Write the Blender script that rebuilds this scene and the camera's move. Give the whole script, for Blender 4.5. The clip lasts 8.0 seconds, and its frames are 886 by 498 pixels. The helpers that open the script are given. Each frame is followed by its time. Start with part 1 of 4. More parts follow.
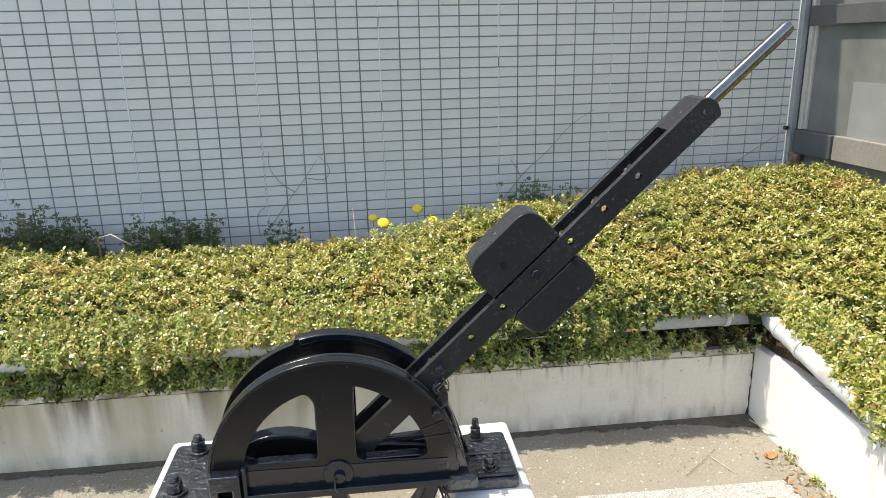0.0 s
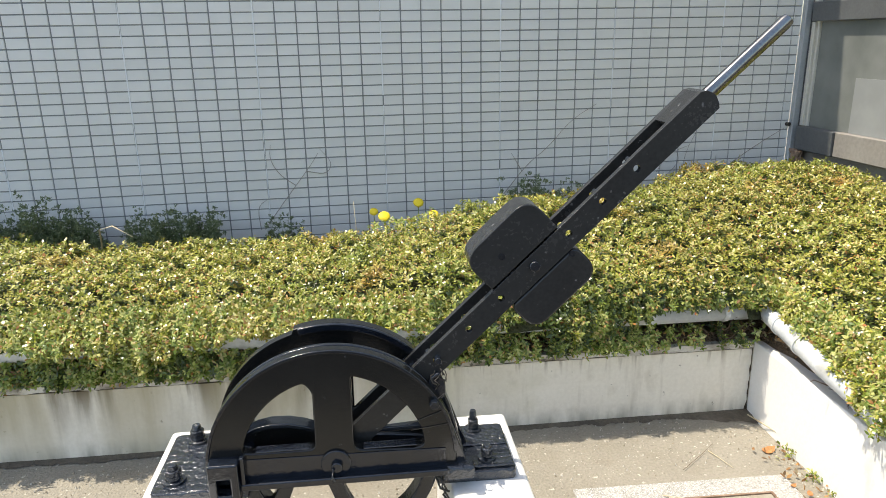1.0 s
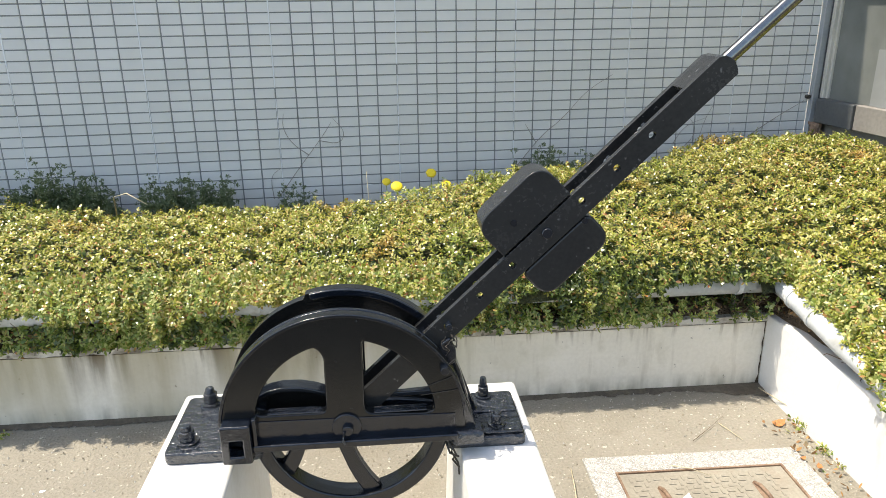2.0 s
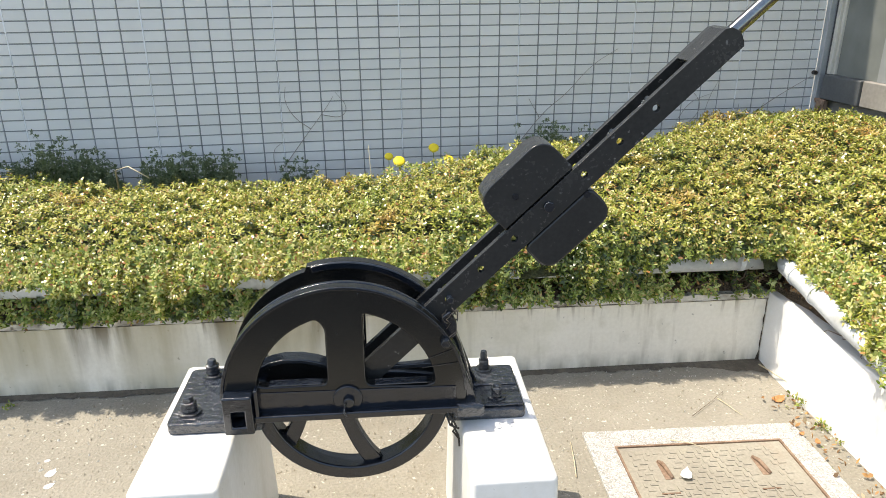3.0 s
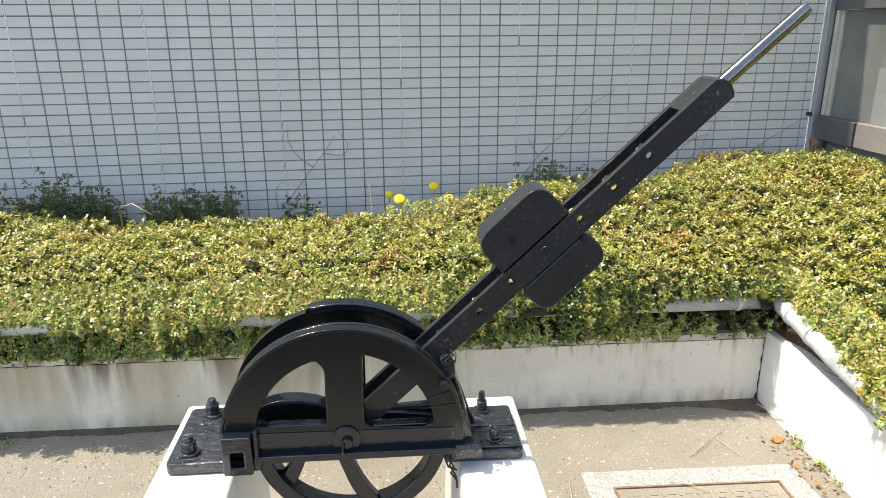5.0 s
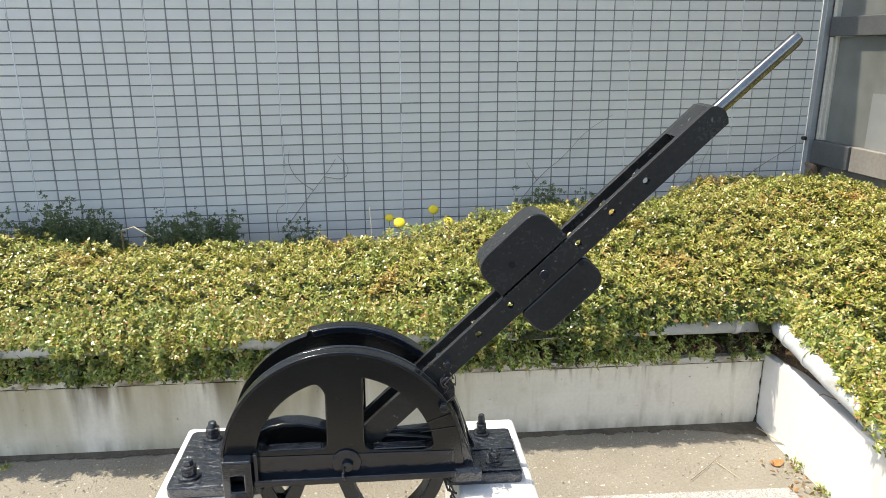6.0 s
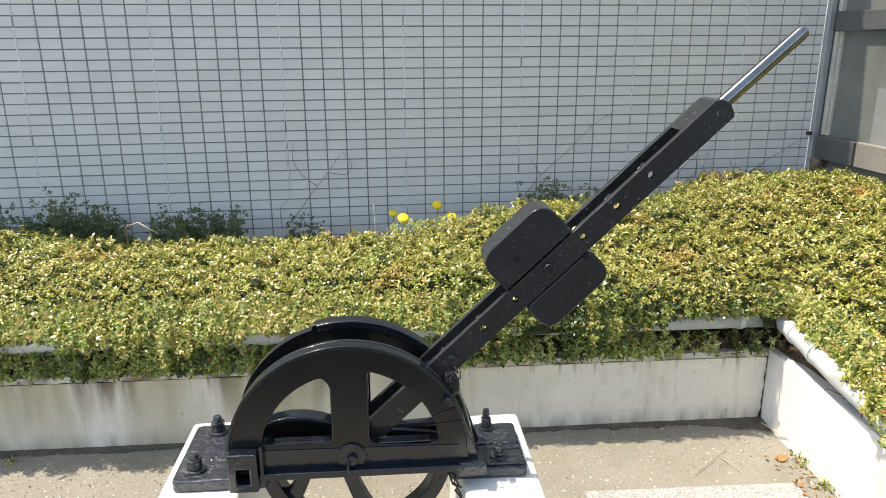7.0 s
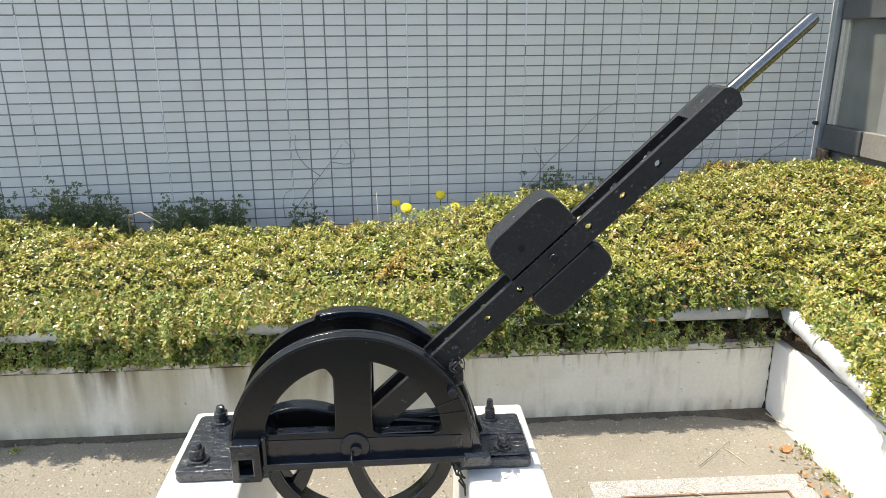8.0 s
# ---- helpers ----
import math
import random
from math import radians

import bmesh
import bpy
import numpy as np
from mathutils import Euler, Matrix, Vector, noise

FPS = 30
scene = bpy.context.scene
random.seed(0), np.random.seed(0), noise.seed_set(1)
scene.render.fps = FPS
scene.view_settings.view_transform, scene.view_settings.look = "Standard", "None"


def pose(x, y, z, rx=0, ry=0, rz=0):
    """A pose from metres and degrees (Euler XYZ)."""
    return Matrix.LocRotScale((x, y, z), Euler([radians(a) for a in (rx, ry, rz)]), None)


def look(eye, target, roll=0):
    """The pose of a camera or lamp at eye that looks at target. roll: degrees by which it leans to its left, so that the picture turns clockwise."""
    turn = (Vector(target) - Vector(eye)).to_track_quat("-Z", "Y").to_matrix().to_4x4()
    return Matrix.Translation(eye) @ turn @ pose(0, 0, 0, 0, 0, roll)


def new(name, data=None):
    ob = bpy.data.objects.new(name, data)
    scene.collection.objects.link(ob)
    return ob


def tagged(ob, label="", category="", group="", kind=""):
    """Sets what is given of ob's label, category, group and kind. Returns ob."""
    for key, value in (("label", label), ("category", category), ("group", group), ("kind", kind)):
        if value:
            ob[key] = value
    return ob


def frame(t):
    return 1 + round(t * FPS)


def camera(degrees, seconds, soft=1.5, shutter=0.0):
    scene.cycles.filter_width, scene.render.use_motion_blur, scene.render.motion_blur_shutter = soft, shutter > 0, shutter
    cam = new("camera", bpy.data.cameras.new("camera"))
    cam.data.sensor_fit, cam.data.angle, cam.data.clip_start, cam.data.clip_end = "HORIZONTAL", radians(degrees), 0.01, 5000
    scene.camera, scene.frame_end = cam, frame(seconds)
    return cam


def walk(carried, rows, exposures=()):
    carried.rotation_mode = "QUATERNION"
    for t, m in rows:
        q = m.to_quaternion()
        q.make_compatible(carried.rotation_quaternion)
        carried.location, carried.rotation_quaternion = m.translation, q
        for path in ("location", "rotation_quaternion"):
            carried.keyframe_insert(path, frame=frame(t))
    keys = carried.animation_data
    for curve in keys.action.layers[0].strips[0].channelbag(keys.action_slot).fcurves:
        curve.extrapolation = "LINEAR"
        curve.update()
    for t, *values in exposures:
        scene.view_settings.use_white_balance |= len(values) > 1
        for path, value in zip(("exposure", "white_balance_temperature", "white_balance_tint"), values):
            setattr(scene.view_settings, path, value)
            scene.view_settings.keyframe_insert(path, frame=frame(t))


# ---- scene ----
cam = camera(64.5, 8.0, soft=0.75)
PATH = [
    (0, (-0.480, 0.026, 1.428), (-0.176, 1.921, 0.865), -1.3),
    (0.5, (-0.479, 0.016, 1.427), (-0.169, 1.916, 0.883), -1.2),
    (1, (-0.473, 0.016, 1.419), (-0.176, 1.909, 0.846), -1.0),
    (1.5, (-0.472, 0.015, 1.409), (-0.201, 1.901, 0.801), -0.9),
    (3, (-0.469, 0.014, 1.392), (-0.223, 1.870, 0.689), -0.5),
    (3.5, (-0.466, 0.013, 1.393), (-0.227, 1.864, 0.673), -0.4),
    (4, (-0.466, 0.011, 1.399), (-0.230, 1.865, 0.688), -0.3),
    (4.5, (-0.467, 0.004, 1.411), (-0.224, 1.875, 0.747), -0.3),
    (6, (-0.472, -0.022, 1.430), (-0.217, 1.883, 0.876), -0.2),
    (6.5, (-0.478, -0.026, 1.429), (-0.224, 1.882, 0.885), -0.2),
    (7, (-0.476, -0.023, 1.425), (-0.230, 1.880, 0.862), -0.3),
    (7.5, (-0.475, -0.016, 1.421), (-0.234, 1.883, 0.840), -0.3),
    (8, (-0.477, -0.010, 1.419), (-0.240, 1.886, 0.830), -0.3),
]
walk(cam, [(t, look(eye, target, roll)) for t, eye, target, roll in PATH], exposures=[(0.0, 0.9, 7150, 9), (1.0, 0.9, 7150, 9), (3.0, 1.04, 7150, 9), (4.0, 1.04, 7150, 9), (6.0, 0.92, 7150, 9), (8.0, 0.93, 7150, 9)])

# ---- light: high spring sun from the left, clear sky ----
SUN_FROM = Vector((-0.2, 0.044, 0.45)).normalized()
world = bpy.data.worlds.new("sky")
scene.world = world
world.use_nodes = True
wn = world.node_tree.nodes
sky = wn.new("ShaderNodeTexSky")
sky.sky_type = "NISHITA"
sky.sun_disc = False
sky.sun_elevation = math.asin(SUN_FROM.z)
sky.sun_rotation = math.atan2(SUN_FROM.x, SUN_FROM.y) % (2 * math.pi)
sky.air_density, sky.dust_density, sky.ozone_density = 1.0, 1.5, 1.0
wn["Background"].inputs["Strength"].default_value = 0.15
world.node_tree.links.new(sky.outputs["Color"], wn["Background"].inputs["Color"])
sun_data = bpy.data.lights.new("sun", "SUN")
sun_data.energy, sun_data.angle, sun_data.color = 3.0, radians(0.53), (1.0, 0.95, 0.87)
sun = new("sun", sun_data)
sun.matrix_world = look(SUN_FROM * 20, (0, 0, 0))


# ---- materials ----
def material(name, c1, c2, rough=0.6, metal=0.0, scale=8.0, fine=90.0, bump=0.15, bump_dist=0.004, r_var=0.12, spec=0.5):
    """Two-scale noise between two base colours, with relief and varied roughness."""
    m = bpy.data.materials.new(name)
    m.use_nodes = True
    n, l = m.node_tree.nodes, m.node_tree.links
    b = n["Principled BSDF"]
    co = n.new("ShaderNodeTexCoord")
    big, small = n.new("ShaderNodeTexNoise"), n.new("ShaderNodeTexNoise")
    for tex, s in ((big, scale), (small, fine)):
        tex.inputs["Scale"].default_value = s
        tex.inputs["Detail"].default_value = 5
        l.new(co.outputs["Object"], tex.inputs["Vector"])
    add = n.new("ShaderNodeMath"); add.operation = "MULTIPLY_ADD"
    add.inputs[1].default_value = 0.55
    l.new(big.outputs["Fac"], add.inputs[0])
    mul = n.new("ShaderNodeMath"); mul.operation = "MULTIPLY"; mul.inputs[1].default_value = 0.45
    l.new(small.outputs["Fac"], mul.inputs[0])
    l.new(mul.outputs[0], add.inputs[2])
    ramp = n.new("ShaderNodeValToRGB")
    ramp.color_ramp.elements[0].position, ramp.color_ramp.elements[1].position = 0.36, 0.64
    ramp.color_ramp.elements[0].color, ramp.color_ramp.elements[1].color = (*c1, 1), (*c2, 1)
    l.new(add.outputs[0], ramp.inputs["Fac"])
    l.new(ramp.outputs["Color"], b.inputs["Base Color"])
    rr = n.new("ShaderNodeMapRange")
    rr.inputs["To Min"].default_value, rr.inputs["To Max"].default_value = max(rough - r_var, 0.03), min(rough + r_var, 1)
    l.new(add.outputs[0], rr.inputs["Value"])
    l.new(rr.outputs["Result"], b.inputs["Roughness"])
    b.inputs["Metallic"].default_value = metal
    b.inputs["Specular IOR Level"].default_value = spec
    bp = n.new("ShaderNodeBump")
    bp.inputs["Strength"].default_value, bp.inputs["Distance"].default_value = bump, bump_dist
    l.new(small.outputs["Fac"], bp.inputs["Height"])
    l.new(bp.outputs["Normal"], b.inputs["Normal"])
    return m


def layer(m, color, scale, lo, hi, stretch=(1, 1, 1), rough=None, amount=1.0, detail=6.0):
    """Lays stains of another colour over the base colour where a noise is high."""
    n, l = m.node_tree.nodes, m.node_tree.links
    b = n["Principled BSDF"]
    old = b.inputs["Base Color"].links[0].from_socket
    co, mp, tex, rg, mix = (n.new("ShaderNode" + k) for k in ("TexCoord", "Mapping", "TexNoise", "MapRange", "MixRGB"))
    mp.inputs["Scale"].default_value = stretch
    tex.inputs["Scale"].default_value, tex.inputs["Detail"].default_value = scale, detail
    rg.inputs["From Min"].default_value, rg.inputs["From Max"].default_value = lo, hi
    rg.inputs["To Max"].default_value = amount
    l.new(co.outputs["Object"], mp.inputs["Vector"]); l.new(mp.outputs["Vector"], tex.inputs["Vector"])
    l.new(tex.outputs["Fac"], rg.inputs["Value"]); l.new(rg.outputs["Result"], mix.inputs["Fac"])
    l.new(old, mix.inputs["Color1"]); mix.inputs["Color2"].default_value = (*color, 1)
    l.new(mix.outputs["Color"], b.inputs["Base Color"])
    return m


def streaks(m, color, scale, lo, hi, z0, z1, amount, along=None):
    """Dirt that has run down the wall: upright streaks that fade out from height z1 to z0."""
    n, l = m.node_tree.nodes, m.node_tree.links
    layer(m, color, scale, lo, hi, (1.0, 1.0, 0.12), amount=amount)
    mix = n["Principled BSDF"].inputs["Base Color"].links[0].from_node
    fac = mix.inputs["Fac"].links[0].from_socket
    co, sep, rg, mul = (n.new("ShaderNode" + k) for k in ("TexCoord", "SeparateXYZ", "MapRange", "Math"))
    mul.operation = "MULTIPLY"
    rg.inputs["From Min"].default_value, rg.inputs["From Max"].default_value = z0, z1
    l.new(co.outputs["Object"], sep.inputs["Vector"]); l.new(sep.outputs["Z"], rg.inputs["Value"])
    l.new(rg.outputs["Result"], mul.inputs[0]); l.new(fac, mul.inputs[1])
    out = mul.outputs[0]
    if along:
        # only the older end of the wall has these runs
        ra, mu = n.new("ShaderNodeMapRange"), n.new("ShaderNodeMath")
        mu.operation = "MULTIPLY"
        ra.inputs["From Min"].default_value, ra.inputs["From Max"].default_value = along
        l.new(sep.outputs["X"], ra.inputs["Value"])
        l.new(ra.outputs["Result"], mu.inputs[0]); l.new(out, mu.inputs[1])
        out = mu.outputs[0]
    l.new(out, mix.inputs["Fac"])
    return m


def island_material(name, stops, rough=0.45, per_object=False, trans=0.25, spec=0.5):
    """A colour per leaf, stone or tile, from a ramp."""
    m = bpy.data.materials.new(name)
    m.use_nodes = True
    n, l = m.node_tree.nodes, m.node_tree.links
    b = n["Principled BSDF"]
    src = n.new("ShaderNodeObjectInfo").outputs["Random"] if per_object else n.new("ShaderNodeNewGeometry").outputs["Random Per Island"]
    ramp = n.new("ShaderNodeValToRGB")
    while len(ramp.color_ramp.elements) < len(stops):
        ramp.color_ramp.elements.new(0.5)
    for e, (p, c) in zip(ramp.color_ramp.elements, stops):
        e.position, e.color = p, (*c, 1)
    l.new(src, ramp.inputs["Fac"])
    co, tex, mix = n.new("ShaderNodeTexCoord"), n.new("ShaderNodeTexNoise"), n.new("ShaderNodeMixRGB")
    tex.inputs["Scale"].default_value = 7
    tex.inputs["Detail"].default_value = 4
    mix.blend_type = "MULTIPLY"
    mix.inputs["Fac"].default_value = 0.3
    l.new(co.outputs["Object"], tex.inputs["Vector"])
    l.new(ramp.outputs["Color"], mix.inputs["Color1"]); l.new(tex.outputs["Fac"], mix.inputs["Color2"])
    l.new(mix.outputs["Color"], b.inputs["Base Color"])
    b.inputs["Roughness"].default_value = rough
    b.inputs["Specular IOR Level"].default_value = spec
    if trans:
        tr, sh = n.new("ShaderNodeBsdfTranslucent"), n.new("ShaderNodeMixShader")
        sh.inputs["Fac"].default_value = trans
        l.new(mix.outputs["Color"], tr.inputs["Color"])
        l.new(b.outputs["BSDF"], sh.inputs[1]); l.new(tr.outputs["BSDF"], sh.inputs[2])
        l.new(sh.outputs["Shader"], n["Material Output"].inputs["Surface"])
    return m


black_paint = material("black_gloss_paint", (0.005, 0.007, 0.011), (0.011, 0.015, 0.023), 0.16, scale=14, fine=48, bump=0.5, bump_dist=0.0035, r_var=0.08, spec=0.75)
flat_paint = material("black_paint_on_flats", (0.0055, 0.006, 0.006), (0.0105, 0.011, 0.0108), 0.2, scale=9, fine=140, bump=0.16, bump_dist=0.0015, spec=0.5)
layer(flat_paint, (0.08, 0.085, 0.09), 70, 0.72, 0.76, amount=0.7, detail=4)
layer(flat_paint, (0.018, 0.0175, 0.0155), 3.5, 0.5, 0.7, amount=0.5)
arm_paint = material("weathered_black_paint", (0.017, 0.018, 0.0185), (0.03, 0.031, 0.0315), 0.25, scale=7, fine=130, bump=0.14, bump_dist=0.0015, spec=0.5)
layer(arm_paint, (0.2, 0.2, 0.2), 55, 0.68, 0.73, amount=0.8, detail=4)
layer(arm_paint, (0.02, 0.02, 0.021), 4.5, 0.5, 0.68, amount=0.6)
thick_paint = material("thick_wet_black_paint", (0.008, 0.012, 0.019), (0.022, 0.028, 0.038), 0.17, scale=35, fine=80, bump=1.0, bump_dist=0.0075, r_var=0.06, spec=1.0)
steel = material("polished_steel", (0.21, 0.208, 0.2), (0.33, 0.325, 0.31), 0.21, metal=1.0, scale=12, fine=200, bump=0.06, bump_dist=0.001, r_var=0.08)
wire_mat = material("blackened_wire", (0.02, 0.018, 0.016), (0.06, 0.05, 0.04), 0.5, scale=30, fine=200)
white_paint = material("white_painted_concrete", (0.76, 0.75, 0.71), (0.84, 0.83, 0.8), 0.62, scale=5, fine=60, bump=0.2, bump_dist=0.003)
layer(white_paint, (0.5, 0.46, 0.35), 6, 0.54, 0.78, (1, 1, 0.35), amount=0.55)
layer(white_paint, (0.42, 0.4, 0.34), 60, 0.69, 0.74, amount=0.6)
concrete = material("planter_concrete", (0.76, 0.725, 0.63), (0.86, 0.825, 0.73), 0.85, scale=3.2, fine=70, bump=0.3, bump_dist=0.003)
layer(concrete, (0.36, 0.32, 0.23), 6.5, 0.58, 0.8, (3.0, 3.0, 0.3), amount=0.5)
layer(concrete, (0.55, 0.53, 0.38), 2.1, 0.5, 0.7, (1, 1, 1.5), amount=0.65)
layer(concrete, (0.42, 0.38, 0.27), 13, 0.58, 0.76, (1, 1, 0.7), amount=0.35)
layer(concrete, (0.16, 0.145, 0.11), 34, 0.68, 0.74, (1, 1, 1), amount=0.7)
streaks(concrete, (0.13, 0.1, 0.055), 11.0, 0.47, 0.62, 0.07, 0.27, 0.95, (-1.1, -1.7))
streaks(concrete, (0.2, 0.16, 0.1), 38.0, 0.56, 0.7, 0.2, 0.27, 0.7)
streaks(concrete, (0.44, 0.39, 0.26), 5.0, 0.36, 0.6, -0.25, 0.2, 0.85, (-1.2, -1.7))
streaks(concrete, (0.2, 0.19, 0.13), 14.0, 0.4, 0.62, 0.075, 0.0, 0.75)
coping_mat = material("worn_mortar", (0.5, 0.48, 0.42), (0.68, 0.66, 0.59), 0.9, scale=12, fine=90, bump=0.5, bump_dist=0.006)
layer(coping_mat, (0.16, 0.13, 0.09), 9, 0.47, 0.62, (1, 1, 2.5), amount=0.8)
layer(coping_mat, (0.07, 0.06, 0.045), 40, 0.58, 0.66, amount=0.7)
white_wall = material("white_wall_plaster", (0.8, 0.79, 0.76), (0.86, 0.85, 0.83), 0.8, scale=4, fine=70, bump=0.2)
layer(white_wall, (0.45, 0.43, 0.36), 5, 0.66, 0.8, (1, 1, 0.5), amount=0.6)
sand = material("sandy_concrete_ground", (0.235, 0.215, 0.172), (0.345, 0.317, 0.26), 0.92, scale=2.2, fine=110, bump=0.8, bump_dist=0.008)
layer(sand, (0.22, 0.19, 0.14), 5.5, 0.55, 0.75, amount=0.55)
layer(sand, (0.7, 0.66, 0.56), 55, 0.64, 0.7, amount=0.7)
layer(sand, (0.16, 0.13, 0.1), 75, 0.67, 0.72, amount=0.6)
soil_mat = material("dark_soil", (0.035, 0.026, 0.018), (0.1, 0.075, 0.05), 0.95, scale=9, fine=60, bump=0.8, bump_dist=0.015)
damp_mat = material("damp_washed_dirt", (0.075, 0.063, 0.047), (0.15, 0.128, 0.097), 0.9, scale=12, fine=90, bump=0.7, bump_dist=0.006)
litter_mat = material("leaf_litter", (0.05, 0.035, 0.022), (0.2, 0.14, 0.085), 0.95, scale=40, fine=130, bump=1.0, bump_dist=0.012)
joint_mat = material("grey_joint_mortar", (0.22, 0.23, 0.23), (0.31, 0.32, 0.32), 0.9, scale=4, fine=90)
white_joint = material("white_joint_filler", (0.8, 0.82, 0.83), (0.9, 0.91, 0.91), 0.8, scale=3, fine=60)
tile_mat = island_material("grey_glazed_tile", [(0.0, (0.79, 0.785, 0.755)), (1.0, (0.845, 0.84, 0.81))], 0.34, per_object=True, trans=0, spec=0.45)
tile_rest_mat = island_material("grey_glazed_tile_far", [(0.0, (0.79, 0.785, 0.755)), (1.0, (0.845, 0.84, 0.81))], 0.34, trans=0, spec=0.45)
for tm in (tile_mat, tile_rest_mat):
    for node in tm.node_tree.nodes:
        if node.type == "MIX_RGB":
            node.inputs["Fac"].default_value = 0.14
pipe_mat = material("weathered_grey_pipe", (0.5, 0.53, 0.54), (0.66, 0.68, 0.68), 0.42, scale=9, fine=80, bump=0.1)
layer(pipe_mat, (0.25, 0.24, 0.2), 9, 0.56, 0.75, amount=0.6)
alu = material("grey_aluminium", (0.4, 0.43, 0.45), (0.5, 0.53, 0.55), 0.42, metal=0.5, scale=5, fine=90, bump=0.06)
dark_alu = material("dark_painted_sash", (0.085, 0.09, 0.092), (0.125, 0.13, 0.132), 0.45, scale=5, fine=90, bump=0.08)
layer(dark_alu, (0.12, 0.06, 0.025), 8, 0.64, 0.78, amount=0.7)
cream = material("cream_jamb", (0.5, 0.49, 0.43), (0.6, 0.585, 0.52), 0.6, scale=6, fine=80)
frosted = material("frosted_pane", (0.14, 0.15, 0.138), (0.24, 0.25, 0.235), 0.35, scale=2.4, fine=6, bump=0.0, spec=0.5)
interior = material("pale_board_seen_in_glass", (0.27, 0.28, 0.275), (0.33, 0.34, 0.335), 0.4, scale=2, fine=8, bump=0.0, spec=0.4)
panel_mat = material("brown_grey_panel", (0.24, 0.22, 0.2), (0.32, 0.3, 0.27), 0.7, scale=4, fine=60)
rust = material("rusty_iron", (0.17, 0.1, 0.065), (0.34, 0.24, 0.165), 0.85, scale=12, fine=120, bump=0.5)
cover_mat = material("worn_iron_cover", (0.25, 0.225, 0.18), (0.36, 0.33, 0.265), 0.75, scale=5, fine=110, bump=0.3)
layer(cover_mat, (0.33, 0.21, 0.13), 6, 0.58, 0.78, amount=0.4)
terrazzo = material("white_chip_terrazzo", (0.28, 0.272, 0.25), (0.47, 0.46, 0.43), 0.8, scale=55, fine=140, bump=0.5, bump_dist=0.003)
layer(terrazzo, (0.2, 0.19, 0.17), 150, 0.56, 0.64, amount=0.6, detail=2)
layer(terrazzo, (0.72, 0.71, 0.68), 210, 0.54, 0.62, amount=0.75, detail=2)
asphalt = material("asphalt", (0.035, 0.035, 0.036), (0.065, 0.064, 0.062), 0.9, scale=4, fine=160, bump=0.6, bump_dist=0.004)
pebble_mat = island_material("pebbles", [(0.0, (0.3, 0.25, 0.18)), (0.5, (0.5, 0.45, 0.36)), (0.85, (0.7, 0.68, 0.62)), (1.0, (0.38, 0.32, 0.24))], 0.8, trans=0)
leaf_mat = island_material("hedge_leaf", [(0.0, (0.13, 0.18, 0.03)), (0.25, (0.3, 0.345, 0.05)), (0.55, (0.56, 0.54, 0.1)), (0.86, (0.84, 0.77, 0.33)), (0.96, (0.58, 0.34, 0.11)), (1.0, (0.44, 0.15, 0.06))], 0.27, trans=0.22, spec=0.75)
layer(leaf_mat, (0.52, 0.26, 0.08), 3.4, 0.61, 0.7, amount=0.6, detail=6)
layer(leaf_mat, (0.46, 0.34, 0.12), 1.3, 0.55, 0.75, amount=0.35, detail=5)
layer(leaf_mat, (0.17, 0.27, 0.05), 3.1, 0.52, 0.72, amount=0.55, detail=4)
# greener copy of leaf_mat; shade on the hanging growth is part of its colour
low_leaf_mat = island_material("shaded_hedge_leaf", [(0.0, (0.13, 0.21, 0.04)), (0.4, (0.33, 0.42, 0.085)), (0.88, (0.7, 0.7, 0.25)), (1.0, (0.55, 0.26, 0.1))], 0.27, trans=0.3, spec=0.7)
# dark copy of the hedge leaf: shade beneath the shoots put into the colour
inner_leaf_mat = island_material("deep_shade_hedge_leaf", [(0.0, (0.04, 0.065, 0.015)), (0.5, (0.095, 0.14, 0.03)), (0.93, (0.19, 0.24, 0.055)), (1.0, (0.3, 0.14, 0.06))], 0.3, trans=0.2, spec=0.6)
litter_leaf_mat = island_material("dry_litter_leaf", [(0.0, (0.16, 0.1, 0.05)), (0.4, (0.36, 0.2, 0.09)), (0.75, (0.55, 0.3, 0.1)), (0.9, (0.5, 0.43, 0.3)), (1.0, (0.35, 0.42, 0.1))], 0.55, trans=0.15)
weed_mat = island_material("weed_leaf", [(0.0, (0.12, 0.17, 0.085)), (0.6, (0.21, 0.27, 0.13)), (1.0, (0.34, 0.38, 0.21))], 0.6, trans=0.25)
twig_mat = material("twig_bark", (0.075, 0.05, 0.032), (0.16, 0.11, 0.07), 0.85, scale=20, fine=120)
straw_mat = material("dry_straw", (0.5, 0.42, 0.27), (0.66, 0.58, 0.4), 0.7, scale=20, fine=100)
vine_mat = material("dry_vine", (0.26, 0.24, 0.21), (0.38, 0.35, 0.31), 0.85, scale=20, fine=100)
petal = material("yellow_petal", (0.75, 0.55, 0.01), (0.85, 0.68, 0.03), 0.6, scale=60, fine=300)
stem_mat = material("green_stem", (0.12, 0.19, 0.05), (0.18, 0.26, 0.07), 0.6, scale=30, fine=100)
dead_leaf = material("fallen_leaf", (0.38, 0.15, 0.05), (0.5, 0.24, 0.09), 0.7, scale=30, fine=120)
paper = material("white_scrap", (0.8, 0.79, 0.76), (0.86, 0.85, 0.83), 0.6, scale=20, fine=100)
# near-black colour stands in for the shade deep inside the hedge
core_mat = material("hedge_depth_shade", (0.03, 0.036, 0.014), (0.08, 0.085, 0.035), 0.95, scale=18, fine=60, bump=1.0, bump_dist=0.02)


